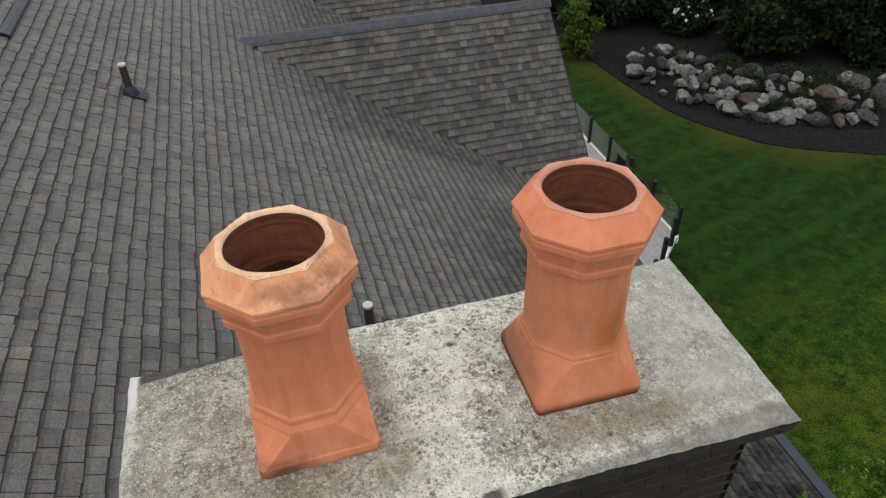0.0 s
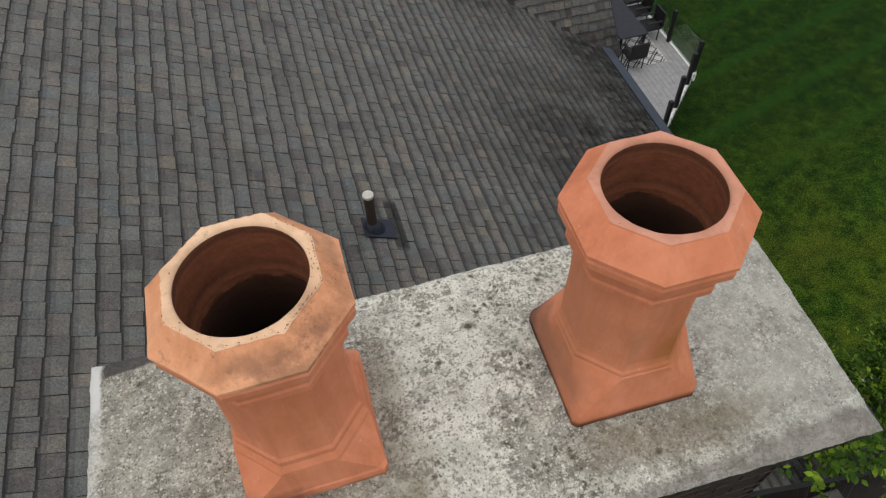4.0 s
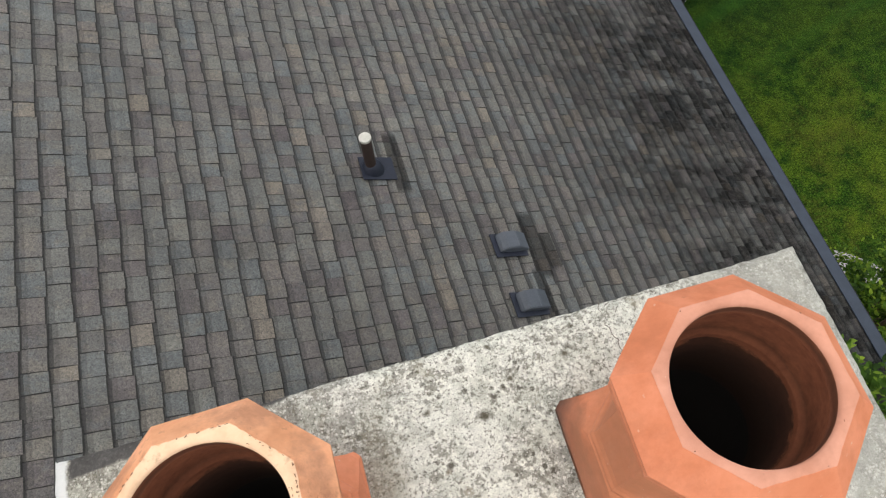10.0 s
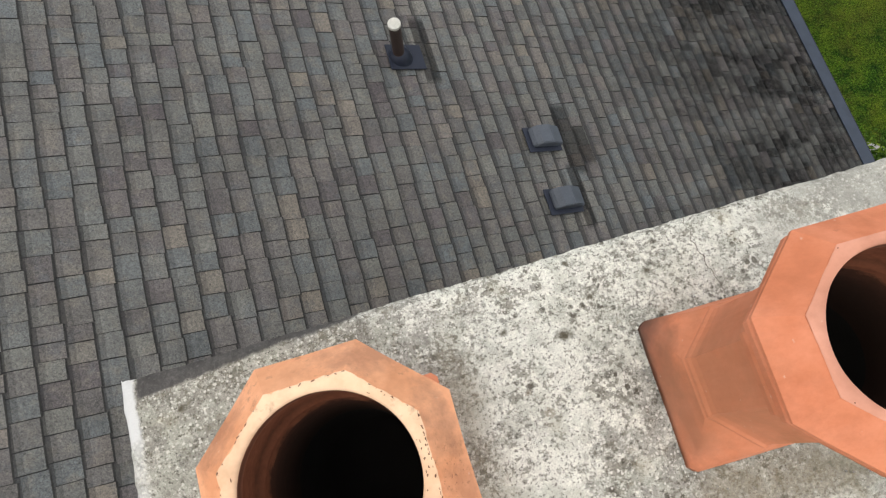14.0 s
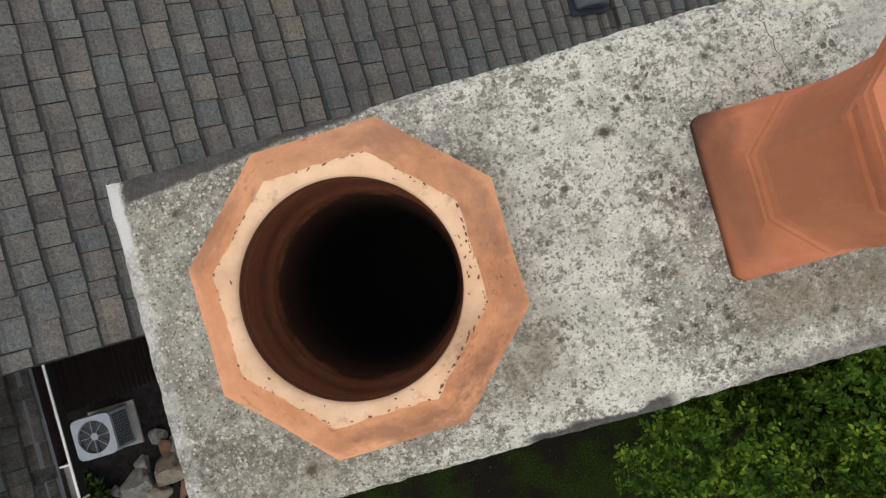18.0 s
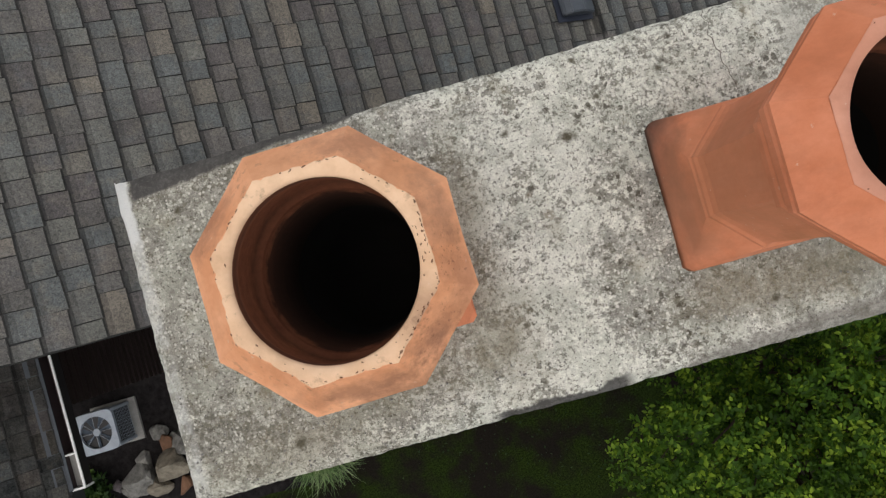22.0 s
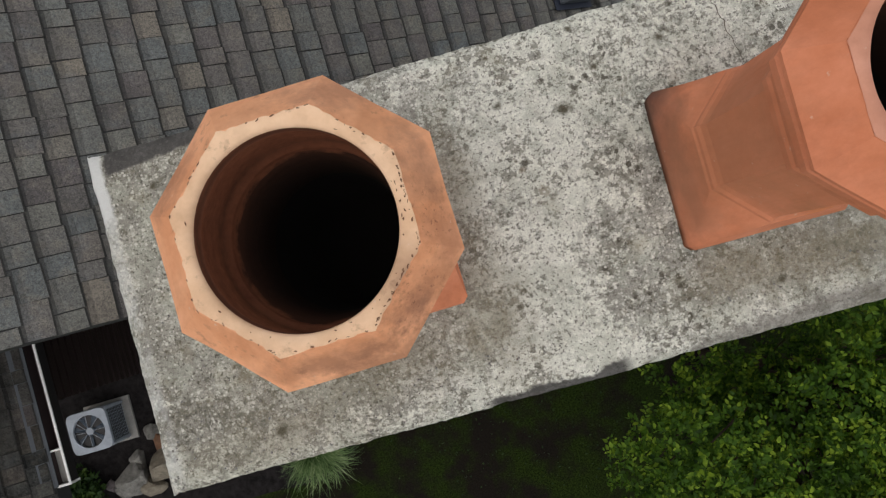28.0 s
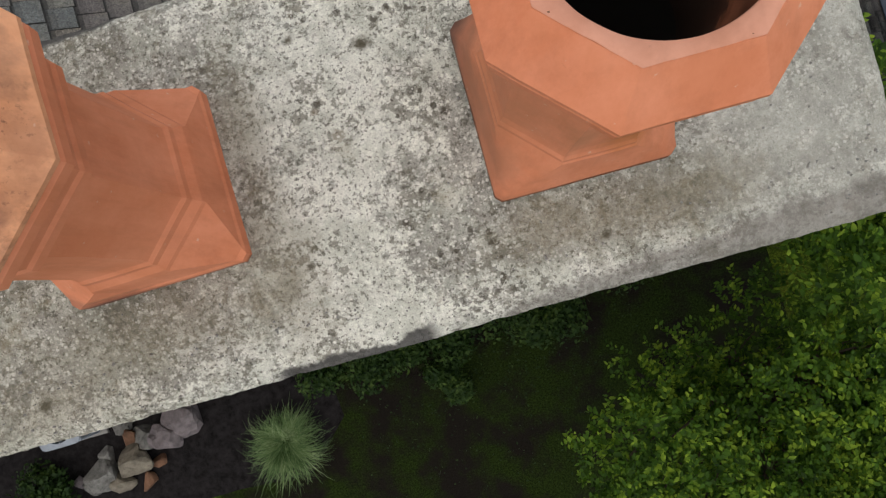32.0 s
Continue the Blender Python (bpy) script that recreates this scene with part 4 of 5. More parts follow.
def chimney_pot(at, turn, label, crown_m, rim_m, soft=False):
    pot = thing("chimney_pot", label, "chimney pot", at, turn, "chimney pots on the cap")
    if soft:
        foot = [ring_base(0.227, 0.015, 0.0), ring_base(0.227, 0.017, 0.05), ring_base(0.221, 0.032, 0.075), ring_base(0.212, 0.06, 0.13), ring_base(0.2055, 0.093, 0.185), ring8(0.2185, 0.232)]
    else:
        foot = [ring_base(0.2265, 0.016, 0.0), ring_base(0.2265, 0.016, 0.045), ring_base(0.222, 0.026, 0.056), ring8(0.2325, 0.19), ring8(0.229, 0.204)]
    body = loft(foot + [ring8(0.214 if soft else 0.215, 0.238 if soft else 0.228), ring8(0.2125 if soft else 0.2135, 0.252), ring8(0.206, 0.264), ring8(0.2005, 0.29), ring8(0.197, 0.5), ring8(0.199, 0.645)], closed_bottom=True)
    bevelled(body, 0.0075, 4, 8)
    finish = rounded if soft else even
    finish(part("body", worn(body, at[0]), CLAY, pot, smooth=True))
    mould = loft([ring8(0.199, 0.63), ring8(0.201, 0.65), ring8(0.222, 0.66), ring8(0.229, 0.666), ring8(0.23, 0.688), ring8(0.226, 0.697), ring8(0.232, 0.735), ring8(0.238, 0.758), ring8(0.256, 0.766), ring8(0.261, 0.771), ring8(0.263, 0.796), ring8(0.256, 0.805), ring8(0.25, 0.808), ring8(0.24, 0.815)])
    finish(part("moulding", worn(bevelled(mould, 0.0045 if soft else 0.0022, 3 if soft else 2), at[0]), CLAY, pot, smooth=True))
    crown = loft([ring8(0.235, 0.811), ring8(0.262, 0.8125), ring8(0.2665, 0.816), ring8(0.2665, 0.827), ring8(0.2, 0.9035), ring8(0.18, 0.9035)])
    crown_ob = finish(part("crown", worn(bevelled(crown, 0.009 if soft else 0.006, 4 if soft else 3), at[0]), crown_m, pot, smooth=True))
    # rim: flat ring between the octagon and the round bore
    bm = bmesh.new()
    n = 192
    chip = 0.03 if rim_m is CLAY_RIM else 0.008
    outer, inner, inn2 = [], [], []
    for i in range(n):
        a = 2 * math.pi * i / n
        s = (a - radians(22.5)) % radians(45) - radians(22.5)
        r = 0.2 * math.cos(radians(22.5)) / math.cos(s) * (1 + chip * 0.6 * noise.noise((math.cos(a) * 9 + at[0] * 7, math.sin(a) * 9, 4)) - chip * max(0.0, noise.noise((math.cos(a) * 17, math.sin(a) * 17 + at[0], 8)) - 0.1))
        wob = 0.0025 * noise.noise((math.cos(a) * 4 + at[0] * 7, math.sin(a) * 4, 1))
        outer.append(bm.verts.new((r * math.cos(a), r * math.sin(a), 0.9055 + wob)))
        inner.append(bm.verts.new((0.166 * math.cos(a), 0.166 * math.sin(a), 0.909 + wob)))
        inn2.append(bm.verts.new((0.163 * math.cos(a), 0.163 * math.sin(a), 0.895)))
    for i in range(n):
        q = (i + 1) % n
        bm.faces.new((outer[i], outer[q], inner[q], inner[i]))
        bm.faces.new((inner[i], inner[q], inn2[q], inn2[i]))
    part("rim", bm, rim_m, crown_ob, smooth=True)
    # chips and soot flecks round the rim
    rng = random.Random(int(at[0] * 50) + 9)
    fv, ff = [], []
    for i in range(120 if rim_m is CLAY_RIM else 5):
        a = rng.uniform(0, 6.283) if rng.random() < 0.45 else rng.gauss(5.6, 0.55)
        s = (a - radians(22.5)) % radians(45) - radians(22.5)
        ro = 0.2 * math.cos(radians(22.5)) / math.cos(s)
        r = rng.uniform(0.168, 0.176) if rng.random() < 0.16 else ro - abs(rng.gauss(0, 0.0015)) - 0.002
        ln, wd, sk = rng.uniform(0.0015, 0.009), rng.uniform(0.0005, 0.0015), rng.uniform(-0.5, 0.5)
        c, n2 = Vector((r * math.cos(a), r * math.sin(a), 0.9118)), len(fv)
        tx, ty = Vector((-math.sin(a + sk), math.cos(a + sk), 0)), Vector((math.cos(a + sk), math.sin(a + sk), 0))
        for j in range(6):
            q = radians(60 * j)
            fv.append(tuple(c + tx * ln * 0.5 * math.cos(q) * rng.uniform(0.6, 1.2) + ty * wd * math.sin(q) * rng.uniform(0.5, 1.6)))
        ff.append(tuple(range(n2, n2 + 6)))
    from_arrays("soot_fleck", fv, ff, FLECK, crown_ob, "dark chips along the rim", "stuff")
    bore = loft([ringn(r, z) for r, z in ((0.163, 0.896), (0.165, 0.858), (0.167, 0.853), (0.179, 0.848), (0.18, 0.77), (0.177, 0.735), (0.173, 0.722), (0.166, 0.713), (0.164, 0.706), (0.164, 0.69), (0.159, 0.684), (0.159, 0.64), (0.156, 0.634), (0.156, 0.6), (0.153, 0.594), (0.153, 0.45))])
    bmesh.ops.reverse_faces(bore, faces=bore.faces)
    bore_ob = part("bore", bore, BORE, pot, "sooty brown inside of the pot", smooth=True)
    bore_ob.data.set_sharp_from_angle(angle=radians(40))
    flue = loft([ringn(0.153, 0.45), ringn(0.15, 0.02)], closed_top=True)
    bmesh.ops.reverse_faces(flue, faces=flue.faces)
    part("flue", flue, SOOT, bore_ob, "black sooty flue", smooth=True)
    return pot


chimney_pot((-0.06, 1.852, CZ + 0.006), 0.4, "octagonal terracotta chimney pot with a sun-bleached crown and worn cream rim", CLAY_PALE, CLAY_RIM)
chimney_pot((1.025, 1.813, CZ + 0.004), -1.05, "octagonal orange terracotta chimney pot on the concrete cap", CLAY, CLAY_PINK, soft=True)


# ================= roof fittings =================
def vent_pipe(x, y, h):
    z = roof_z(x) + 0.024
    p = thing("vent_pipe", "brown plumbing vent pipe with a white mouth and dark flashing collar", "vent pipe", (x, y, z), group="vent pipes on the roof")
    tilt = pose(0, 0, 0, 0, math.degrees(math.atan(PITCH)), 0)
    part("flashing", box(-0.1, -0.11, 0, 0.2, 0.11, 0.012, 0.005), DARK_PLASTIC, p, at=tilt)
    part("boot", loft([ringn(0.1, -0.03, 24), ringn(0.085, 0.03, 24), ringn(0.06, 0.075, 24), ringn(0.045, 0.085, 24)]), DARK_PLASTIC, p, smooth=True)
    pipe = part("pipe", tube((0, 0, 0), (0, 0, h), 0.045, seg=24, caps=False), PIPE_BROWN, p, smooth=True)
    part("mouth", tube((0, 0, h - 0.02), (0, 0, h + 0.004), 0.047, seg=24), PIPE_WHITE, pipe, "white pipe end")
    return p


vent_pipe(0.545, 4.71, 0.44)
vent_pipe(-1.56, 8.75, 0.37)


def box_vent(x, y):
    z = roof_z(x) + 0.026
    p = thing("roof_vent", "small slate-grey plastic box vent on the shingles", "roof vent", (x, y, z), group="box vents on the roof")
    p.matrix_basis = p.matrix_basis @ pose(0, 0, 0, 0, math.degrees(math.atan(PITCH)), 0)
    part("flange", box(-0.17, -0.115, 0, 0.15, 0.105, 0.01, 0.003), DARK_PLASTIC, p)
    hood = prism([(-0.13, 0.01), (0.14, 0.01), (0.15, 0.05), (0.03, 0.095), (-0.08, 0.085), (-0.12, 0.045)], 'y', -0.078, 0.085)
    bmesh.ops.bevel(hood, geom=list(hood.edges), offset=0.008, segments=2, affect='EDGES')
    part("hood", hood, VENT_PLASTIC, p)
    return p


box_vent(1.485, 3.94)
box_vent(1.475, 3.395)


# ================= plants =================
def leaves(name, centres, count, size, mat, parent, seed, up=0.5, spread=1.0):
    """Many small folded leaves scattered in the shells of ellipsoids (x, y, z, rx, ry, rz)."""
    rng = np.random.default_rng(seed)
    c = np.array(centres)
    vol = (c[:, 3] * c[:, 4] * c[:, 5]) ** (2 / 3)
    idx = rng.choice(len(c), count, p=vol / vol.sum())
    d = rng.normal(size=(count, 3))
    d /= np.linalg.norm(d, axis=1)[:, None]
    rad = 1 - 0.55 * rng.random(count) ** 1.6
    rad *= 1 + spread * 0.12 * rng.normal(size=count)
    p = c[idx, :3] + d * c[idx, 3:] * rad[:, None]
    nrm = d * 0.6 + rng.normal(size=(count, 3)) * 0.6
    nrm[:, 2] += up
    nrm /= np.linalg.norm(nrm, axis=1)[:, None]
    a = np.cross(nrm, rng.normal(size=(count, 3)))
    a /= np.linalg.norm(a, axis=1)[:, None]
    b = np.cross(nrm, a)
    s = size * (0.6 + 0.8 * rng.random(count))[:, None]
    return leaf_mesh(name, p, a, b, nrm, s, mat, parent)


def leaf_mesh(name, p, a, b, nrm, s, mat, parent):
    """Pointed leaves of six points: p the stalk end, a along, b across, nrm up, s the length."""
    n = len(p)
    v = np.stack([p, p + a * s * 0.32 + b * s * 0.27 + nrm * s * 0.07, p + a * s * 0.68 + b * s * 0.2 + nrm * s * 0.05, p + a * s,
                  p + a * s * 0.68 - b * s * 0.2 + nrm * s * 0.05, p + a * s * 0.32 - b * s * 0.27 + nrm * s * 0.07], axis=1).reshape(-1, 3)
    me = bpy.data.meshes.new(name)
    me.vertices.add(6 * n)
    me.vertices.foreach_set("co", v.ravel())
    me.loops.add(8 * n)
    base = np.arange(n)[:, None] * 6
    me.loops.foreach_set("vertex_index", (base + np.array([0, 3, 2, 1, 0, 5, 4, 3])).ravel())
    me.polygons.add(2 * n)
    me.polygons.foreach_set("loop_start", np.arange(2 * n) * 4)
    me.update(calc_edges=True)
    me.materials.append(mat)
    ob = new(name, me)
    ob.parent = parent
    return ob


def tree(x, y, h, clumps, label, leaf_m, count, size, seed, r=0.14, group="", up=0.5):
    """clumps: number of crown lobes and the crown's (radius, bottom, top)."""
    t = thing("tree", label, "tree", (x, y, GZ), group=group)
    rng = random.Random(seed)
    n, cr, zb, zt = clumps
    bm = tube((0, 0, -0.1), (rng.uniform(-.2, .2), rng.uniform(-.2, .2), h * 0.75), r, r * 0.4, 10, caps=False)
    cs = []
    for i in range(n):
        f = (i + 0.5) / n
        z = zb + (zt - zb) * f
        wide = cr * math.sin(math.pi * min(1, 0.25 + 0.7 * f)) ** 0.7
        a = i * 2.4 + rng.uniform(-.5, .5)
        d = wide * rng.uniform(0.25, 0.8)
        s = cr * rng.uniform(0.3, 0.5)
        cs.append((d * math.cos(a), d * math.sin(a), z, s, s, s * rng.uniform(0.6, 0.9)))
        tube((0, 0, max(zb * 0.5, z - cr * 0.6)), (cs[-1][0], cs[-1][1], z), r * 0.3, r * 0.08, 6, bm, caps=False)
    part("trunk", bm, BARK, t, smooth=True)
    leaves("crown", cs, count, size, leaf_m, t, seed, up)
    return t


def spray_tree(x, y, label, lobes, twigs, size, mat, seed, trunk_top, r=0.1):
    """A tree whose leaves sit along arching twigs that leave gaps. lobes: (x, y, z, radius, height) round the trunk."""
    t = thing("tree", label, "tree", (x, y, GZ))
    rng = np.random.default_rng(seed)
    bm = tube((0, 0, -0.1), (0.1, 0.05, trunk_top), r, r * 0.35, 10, caps=False)
    for lx, ly, lz, lr, lh in lobes:
        tube((0.03, 0, min(trunk_top * 0.8, lz * 0.55)), (lx, ly, lz), r * 0.35, r * 0.08, 6, bm, caps=False)
    part("trunk", bm, BARK, t, smooth=True)
    lob = np.array(lobes)
    idx = rng.choice(len(lob), twigs, p=lob[:, 3] ** 2 / (lob[:, 3] ** 2).sum())
    d = rng.normal(size=(twigs, 3))
    d[:, 2] = np.abs(d[:, 2]) * 0.9 - 0.25
    d /= np.linalg.norm(d, axis=1)[:, None]
    k0 = rng.random(twigs) ** 0.5
    base = lob[idx, :3] + d * np.stack([lob[idx, 3], lob[idx, 3], lob[idx, 4]], 1) * k0[:, None] * 0.95
    per = 11
    way = d * 0.8 + rng.normal(size=(twigs, 3)) * 0.45
    way[:, 2] += 0.35
    way /= np.linalg.norm(way, axis=1)[:, None]
    ln = size * (2.2 + 2.6 * rng.random(twigs))
    f = np.linspace(0.1, 1, per)[None, :, None]
    P = base[:, None, :] + way[:, None, :] * ln[:, None, None] * f
    P[:, :, 2] -= 0.25 * ln[:, None] * (f[0, :, 0] ** 2)[None, :]
    P = P.reshape(-1, 3)
    W = np.repeat(way, per, 0)
    side = np.cross(W, (0, 0, 1))
    side /= np.linalg.norm(side, axis=1)[:, None] + 1e-6
    sgn = np.tile(np.where(np.arange(per) % 2 == 0, 1.0, -1.0), twigs)[:, None]
    a = W * 0.6 + side * sgn * 0.9 + rng.normal(size=P.shape) * 0.35
    a /= np.linalg.norm(a, axis=1)[:, None]
    up = rng.normal(size=P.shape) * 0.45
    up[:, 2] += 1
    b = np.cross(up, a)
    b /= np.linalg.norm(b, axis=1)[:, None]
    nrm = np.cross(a, b)
    s = (size * (0.55 + 0.6 * rng.random(len(P))))[:, None]
    leaf_mesh("crown", P, a, b, nrm, s, mat, t)
    return t


rng = random.Random(31)
lobes = []
for i in range(76):
    a, d = rng.uniform(0, 6.28), 2.75 * rng.random() ** 0.6
    top = 6.25 - 0.3 * d * d * 0.35 + rng.uniform(-0.9, 0.15)
    ly = -0.55 + d * math.sin(a) * 0.85
    if d * math.cos(a) > -2.25 and ly < (0.75 if -0.6 < d * math.cos(a) < 1.4 else 0.45):
        lobes.append((d * math.cos(a) * 1.05, ly, top - 0.35, rng.uniform(0.35, 0.7), rng.uniform(0.35, 0.6)))
for i in range(30):
    a, d = rng.uniform(0, 6.28), 2.5 * rng.random() ** 0.5
    lobes.append((d * math.cos(a), -0.7 + d * math.sin(a) * 0.6, rng.uniform(2.2, 4.8), rng.uniform(0.5, 0.8), 0.6))
spray_tree(4.15, -1.15, "broad young tree with fresh bright green leaves close to the chimney", lobes, 5200, 0.085, LEAF, 3, 5.2, 0.11)
lobes = []
for i in range(17):
    lobes.append((rng.uniform(0.1, 1.6), rng.uniform(-0.55, -0.05), rng.uniform(5.0, 6.7), rng.uniform(0.2, 0.36), rng.uniform(0.25, 0.4)))
for lx, ly, lz in ((-0.2, 0.05, 6.2), (-0.05, 0.22, 6.7), (1.0, 0.75, 7.1)):
    lobes.append((lx, ly, lz, 0.1, 0.12))
for i in range(13):
    lobes.append((rng.uniform(-0.55, 0.9), rng.uniform(0.85, 1.25), rng.uniform(7.35, 7.9), rng.uniform(0.1, 0.2), rng.uniform(0.12, 0.2)))
spray_tree(4.2, 0.95, "slender green sapling with open sprays beside the bay", lobes, 640, 0.095, LEAF, 8, 4.8, 0.016)
lobes = []
for i in range(34):
    lobes.append((rng.uniform(-0.7, 2.2), rng.uniform(-1.7, 1.3), rng.uniform(2.2, 5.6), rng.uniform(0.35, 0.65), rng.uniform(0.3, 0.5)))
spray_tree(6.6, 2.95, "bushy green tree outside the eave gutter", lobes, 2600, 0.09, LEAF, 9, 5.2, 0.08)

rng = random.Random(12)
for i in range(30):
    a = (i % 15) / 14
    back = i // 15
    x = 16.8 + 24 * a + rng.uniform(-0.8, 0.8) + back * 3.5
    y = 34.5 - 13.5 * a + rng.uniform(-1, 1) + back * 4.5
    h = rng.uniform(4.2, 6.5) + back * 4
    if not back and a > 0.3:
        x, y = x - 2.6, y - 3.0
    tree(x, y, h, (20, rng.uniform(1.9, 2.7) + back * 0.6, 0.5, h), "dark green woodland tree behind the rock garden", LEAF_DARK, 10500, 0.22, 40 + i, 0.14, "woodland trees", up=0.6)
tree(14.75, 28.9, 2.9, (10, 1.05, 0.4, 2.8), "yellow-green shrub at the lawn's corner", LEAF_YELLOW, 3600, 0.17, 91, 0.06)
hyd = thing("flowering_shrub", "dark shrub with heads of white blossom under the trees", "shrub", (21.4, 30.2, 0))
leaves("foliage", [(0, 0, 0.8, 1.3, 1.2, 0.9)], 2500, 0.24, LEAF_DARK, hyd, 77)
rng = random.Random(7)
for i in range(36):
    a, e = rng.uniform(0, 6.28), rng.uniform(0.1, 1.0)
    bm = bmesh.new()
    bmesh.ops.create_icosphere(bm, subdivisions=2, radius=rng.uniform(0.06, 0.1))
    for v in bm.verts:
        v.co *= 1 + 0.3 * noise.noise(v.co * 20 + Vector((i, 0, 0)))
    part("blossom", bm, BLOSSOM, hyd, "white flower head", at=pose(1.3 * math.cos(a) * math.cos(e), 1.2 * math.sin(a) * math.cos(e), 0.85 + 0.95 * math.sin(e)))

# ================= garden =================
edge = [(12, 40), (14.6, 32), (15.25, 29.3), (15.7, 25.2), (16.25, 22.3), (17.4, 20.1), (18.5, 18.8), (20.3, 17.7), (22, 16.9), (27, 15.2), (40, 14), (60, 14), (60, 70), (12, 70)]


def flowing(points):
    """Rounds a polyline with soft bends and a slightly ragged line."""
    out = []
    for i in range(1, len(points) - 2):
        p = [Vector(q) for q in points[i - 1:i + 3]]
        for j in range(8):
            t = j / 8
            q = 0.5 * (2 * p[1] + (p[2] - p[0]) * t + (2 * p[0] - 5 * p[1] + 4 * p[2] - p[3]) * t * t + (3 * p[1] - p[0] - 3 * p[2] + p[3]) * t ** 3)
            out.append((q.x + 0.06 * noise.noise((q.x * 2, q.y * 2, 1)), q.y + 0.06 * noise.noise((q.x * 2, q.y * 2, 5))))
    return out


bed = prism([edge[0]] + flowing(edge[:12]) + edge[10:], 'z', -0.05, 0.04)
tagged(part("garden_bed", bed, MULCH), "dark bark mulch bed below the trees", "mulch bed", kind="structure")


def boulder_mesh(seed):
    bm = bmesh.new()
    bmesh.ops.create_icosphere(bm, subdivisions=3, radius=0.5)
    o = Vector((seed * 7.1, seed * 3.3, seed))
    for v in bm.verts:
        n = v.co.normalized()
        k3 = 1 + 0.35 * noise.noise(n * 1.1 + o) + 0.12 * noise.noise(n * 3 + o)
        v.co = Vector((round(n.x * k3 * 3.2) / 3.2 * 0.35 + n.x * k3 * 0.65, round(n.y * k3 * 3) / 3 * 0.3 + n.y * k3 * 0.7, n.z * k3)) * 0.5
    r5 = random.Random(seed)
    for j in range(9):
        n = Vector((r5.gauss(0, 1), r5.gauss(0, 1), r5.gauss(0, 1))).normalized()
        d = r5.uniform(0.24, 0.4)
        for v in bm.verts:
            over = v.co.dot(n) - d
            if over > 0:
                v.co -= n * over * 0.92
    for v in bm.verts:
        v.co *= 1 + 0.07 * noise.noise(v.co * 9 + o) + 0.05 * noise.noise(v.co * 21 + o)
    return bm


boulders = [mesh_of(boulder_mesh(i), "boulder", ROCKS[(0, 1, 0, 2, 1, 0)[i]]) for i in range(6)]
rng = random.Random(5)


def boulder(x, y, z, s, mesh, group, label):
    ob = new("boulder", mesh)
    ob.matrix_basis = pose(x, y, z, rng.uniform(-20, 20), rng.uniform(-20, 20), rng.uniform(0, 360)) @ Matrix.Diagonal((s * rng.uniform(0.85, 1.25), s * rng.uniform(0.7, 1), s * rng.uniform(0.6, 0.85), 1))
    return tagged(ob, label, "boulder", group)


bank = bmesh.new()
bmesh.ops.create_grid(bank, x_segments=50, y_segments=20, size=0.5)
for v in bank.verts:
    f, c = v.co.x + 0.5, v.co.y + 0.5
    bx, by = 16.2 + 9.0 * f ** 1.6, 26.2 - 8.6 * f ** 0.6
    out = Vector((0.66, 0.75))
    v.co = Vector((bx + out.x * 4.2 * c, by + out.y * 4.2 * c, -0.02 + 1.35 * min(1, c / 0.55) ** 0.8 * (1 - 0.6 * max(0, c - 0.6) / 0.4) * min(1, 8 * f, 8 * (1 - f)) + 0.08 * noise.noise(v.co * 20)))
tagged(part("garden_bank", bank, MULCH, smooth=True), "earth bank of dark mulch behind the boulders", "earth bank", kind="structure")
for i in range(112):
    f = ((i % 28) + rng.uniform(-0.3, 0.3)) / 27
    f = min(1, max(0, f))
    tier = i // 28
    c = 0.06 + 0.13 * tier + rng.uniform(-0.04, 0.04)
    x = 16.2 + 9.0 * f ** 1.6 + 0.66 * 4.2 * c
    y = 26.2 - 8.6 * f ** 0.6 + 0.75 * 4.2 * c
    if rng.random() < 0.12:
        continue
    m = rng.randrange(6)
    boulder(x, y, 0.06 + 1.35 * min(1, c / 0.55) ** 0.8, rng.choice((0.35, 0.5, 0.6, 0.7, 0.8, 1.0)) * rng.uniform(0.85, 1.1), boulders[m], "rock garden boulders", ("pale", "grey", "pale", "rusty brown", "grey", "pale")[m] + " rounded boulder in the rock garden bank")
tufts = thing("moss_patch", "dark green moss and ground cover among the boulders", "ground cover", (0, 0, 0), kind="stuff")
leaves("foliage", [(16.2 + 9.0 * f ** 1.6 + 1.3 + rng.uniform(-.5, .8), 26.2 - 8.6 * f ** 0.6 + 1.5 + rng.uniform(-.5, .8), 1.15, 0.55, 0.55, 0.4) for f in (0.2, 0.24, 0.3, 0.36, 0.42, 0.48, 0.54, 0.6, 0.66, 0.72, 0.78, 0.85, 0.9, 0.95)]
       + [(16.2 + 9.0 * f ** 1.6 + 0.66 * 4.2 * c, 26.2 - 8.6 * f ** 0.6 + 0.75 * 4.2 * c, 0.05 + 1.35 * (c / 0.55) ** 0.8, 0.45, 0.4, 0.28) for f, c in ((0.3, 0.4), (0.38, 0.22), (0.45, 0.34), (0.52, 0.16), (0.58, 0.3), (0.63, 0.42), (0.68, 0.2), (0.74, 0.36), (0.8, 0.24), (0.87, 0.4), (0.93, 0.22))], 30000, 0.08, LEAF_DARK, tufts, 55)

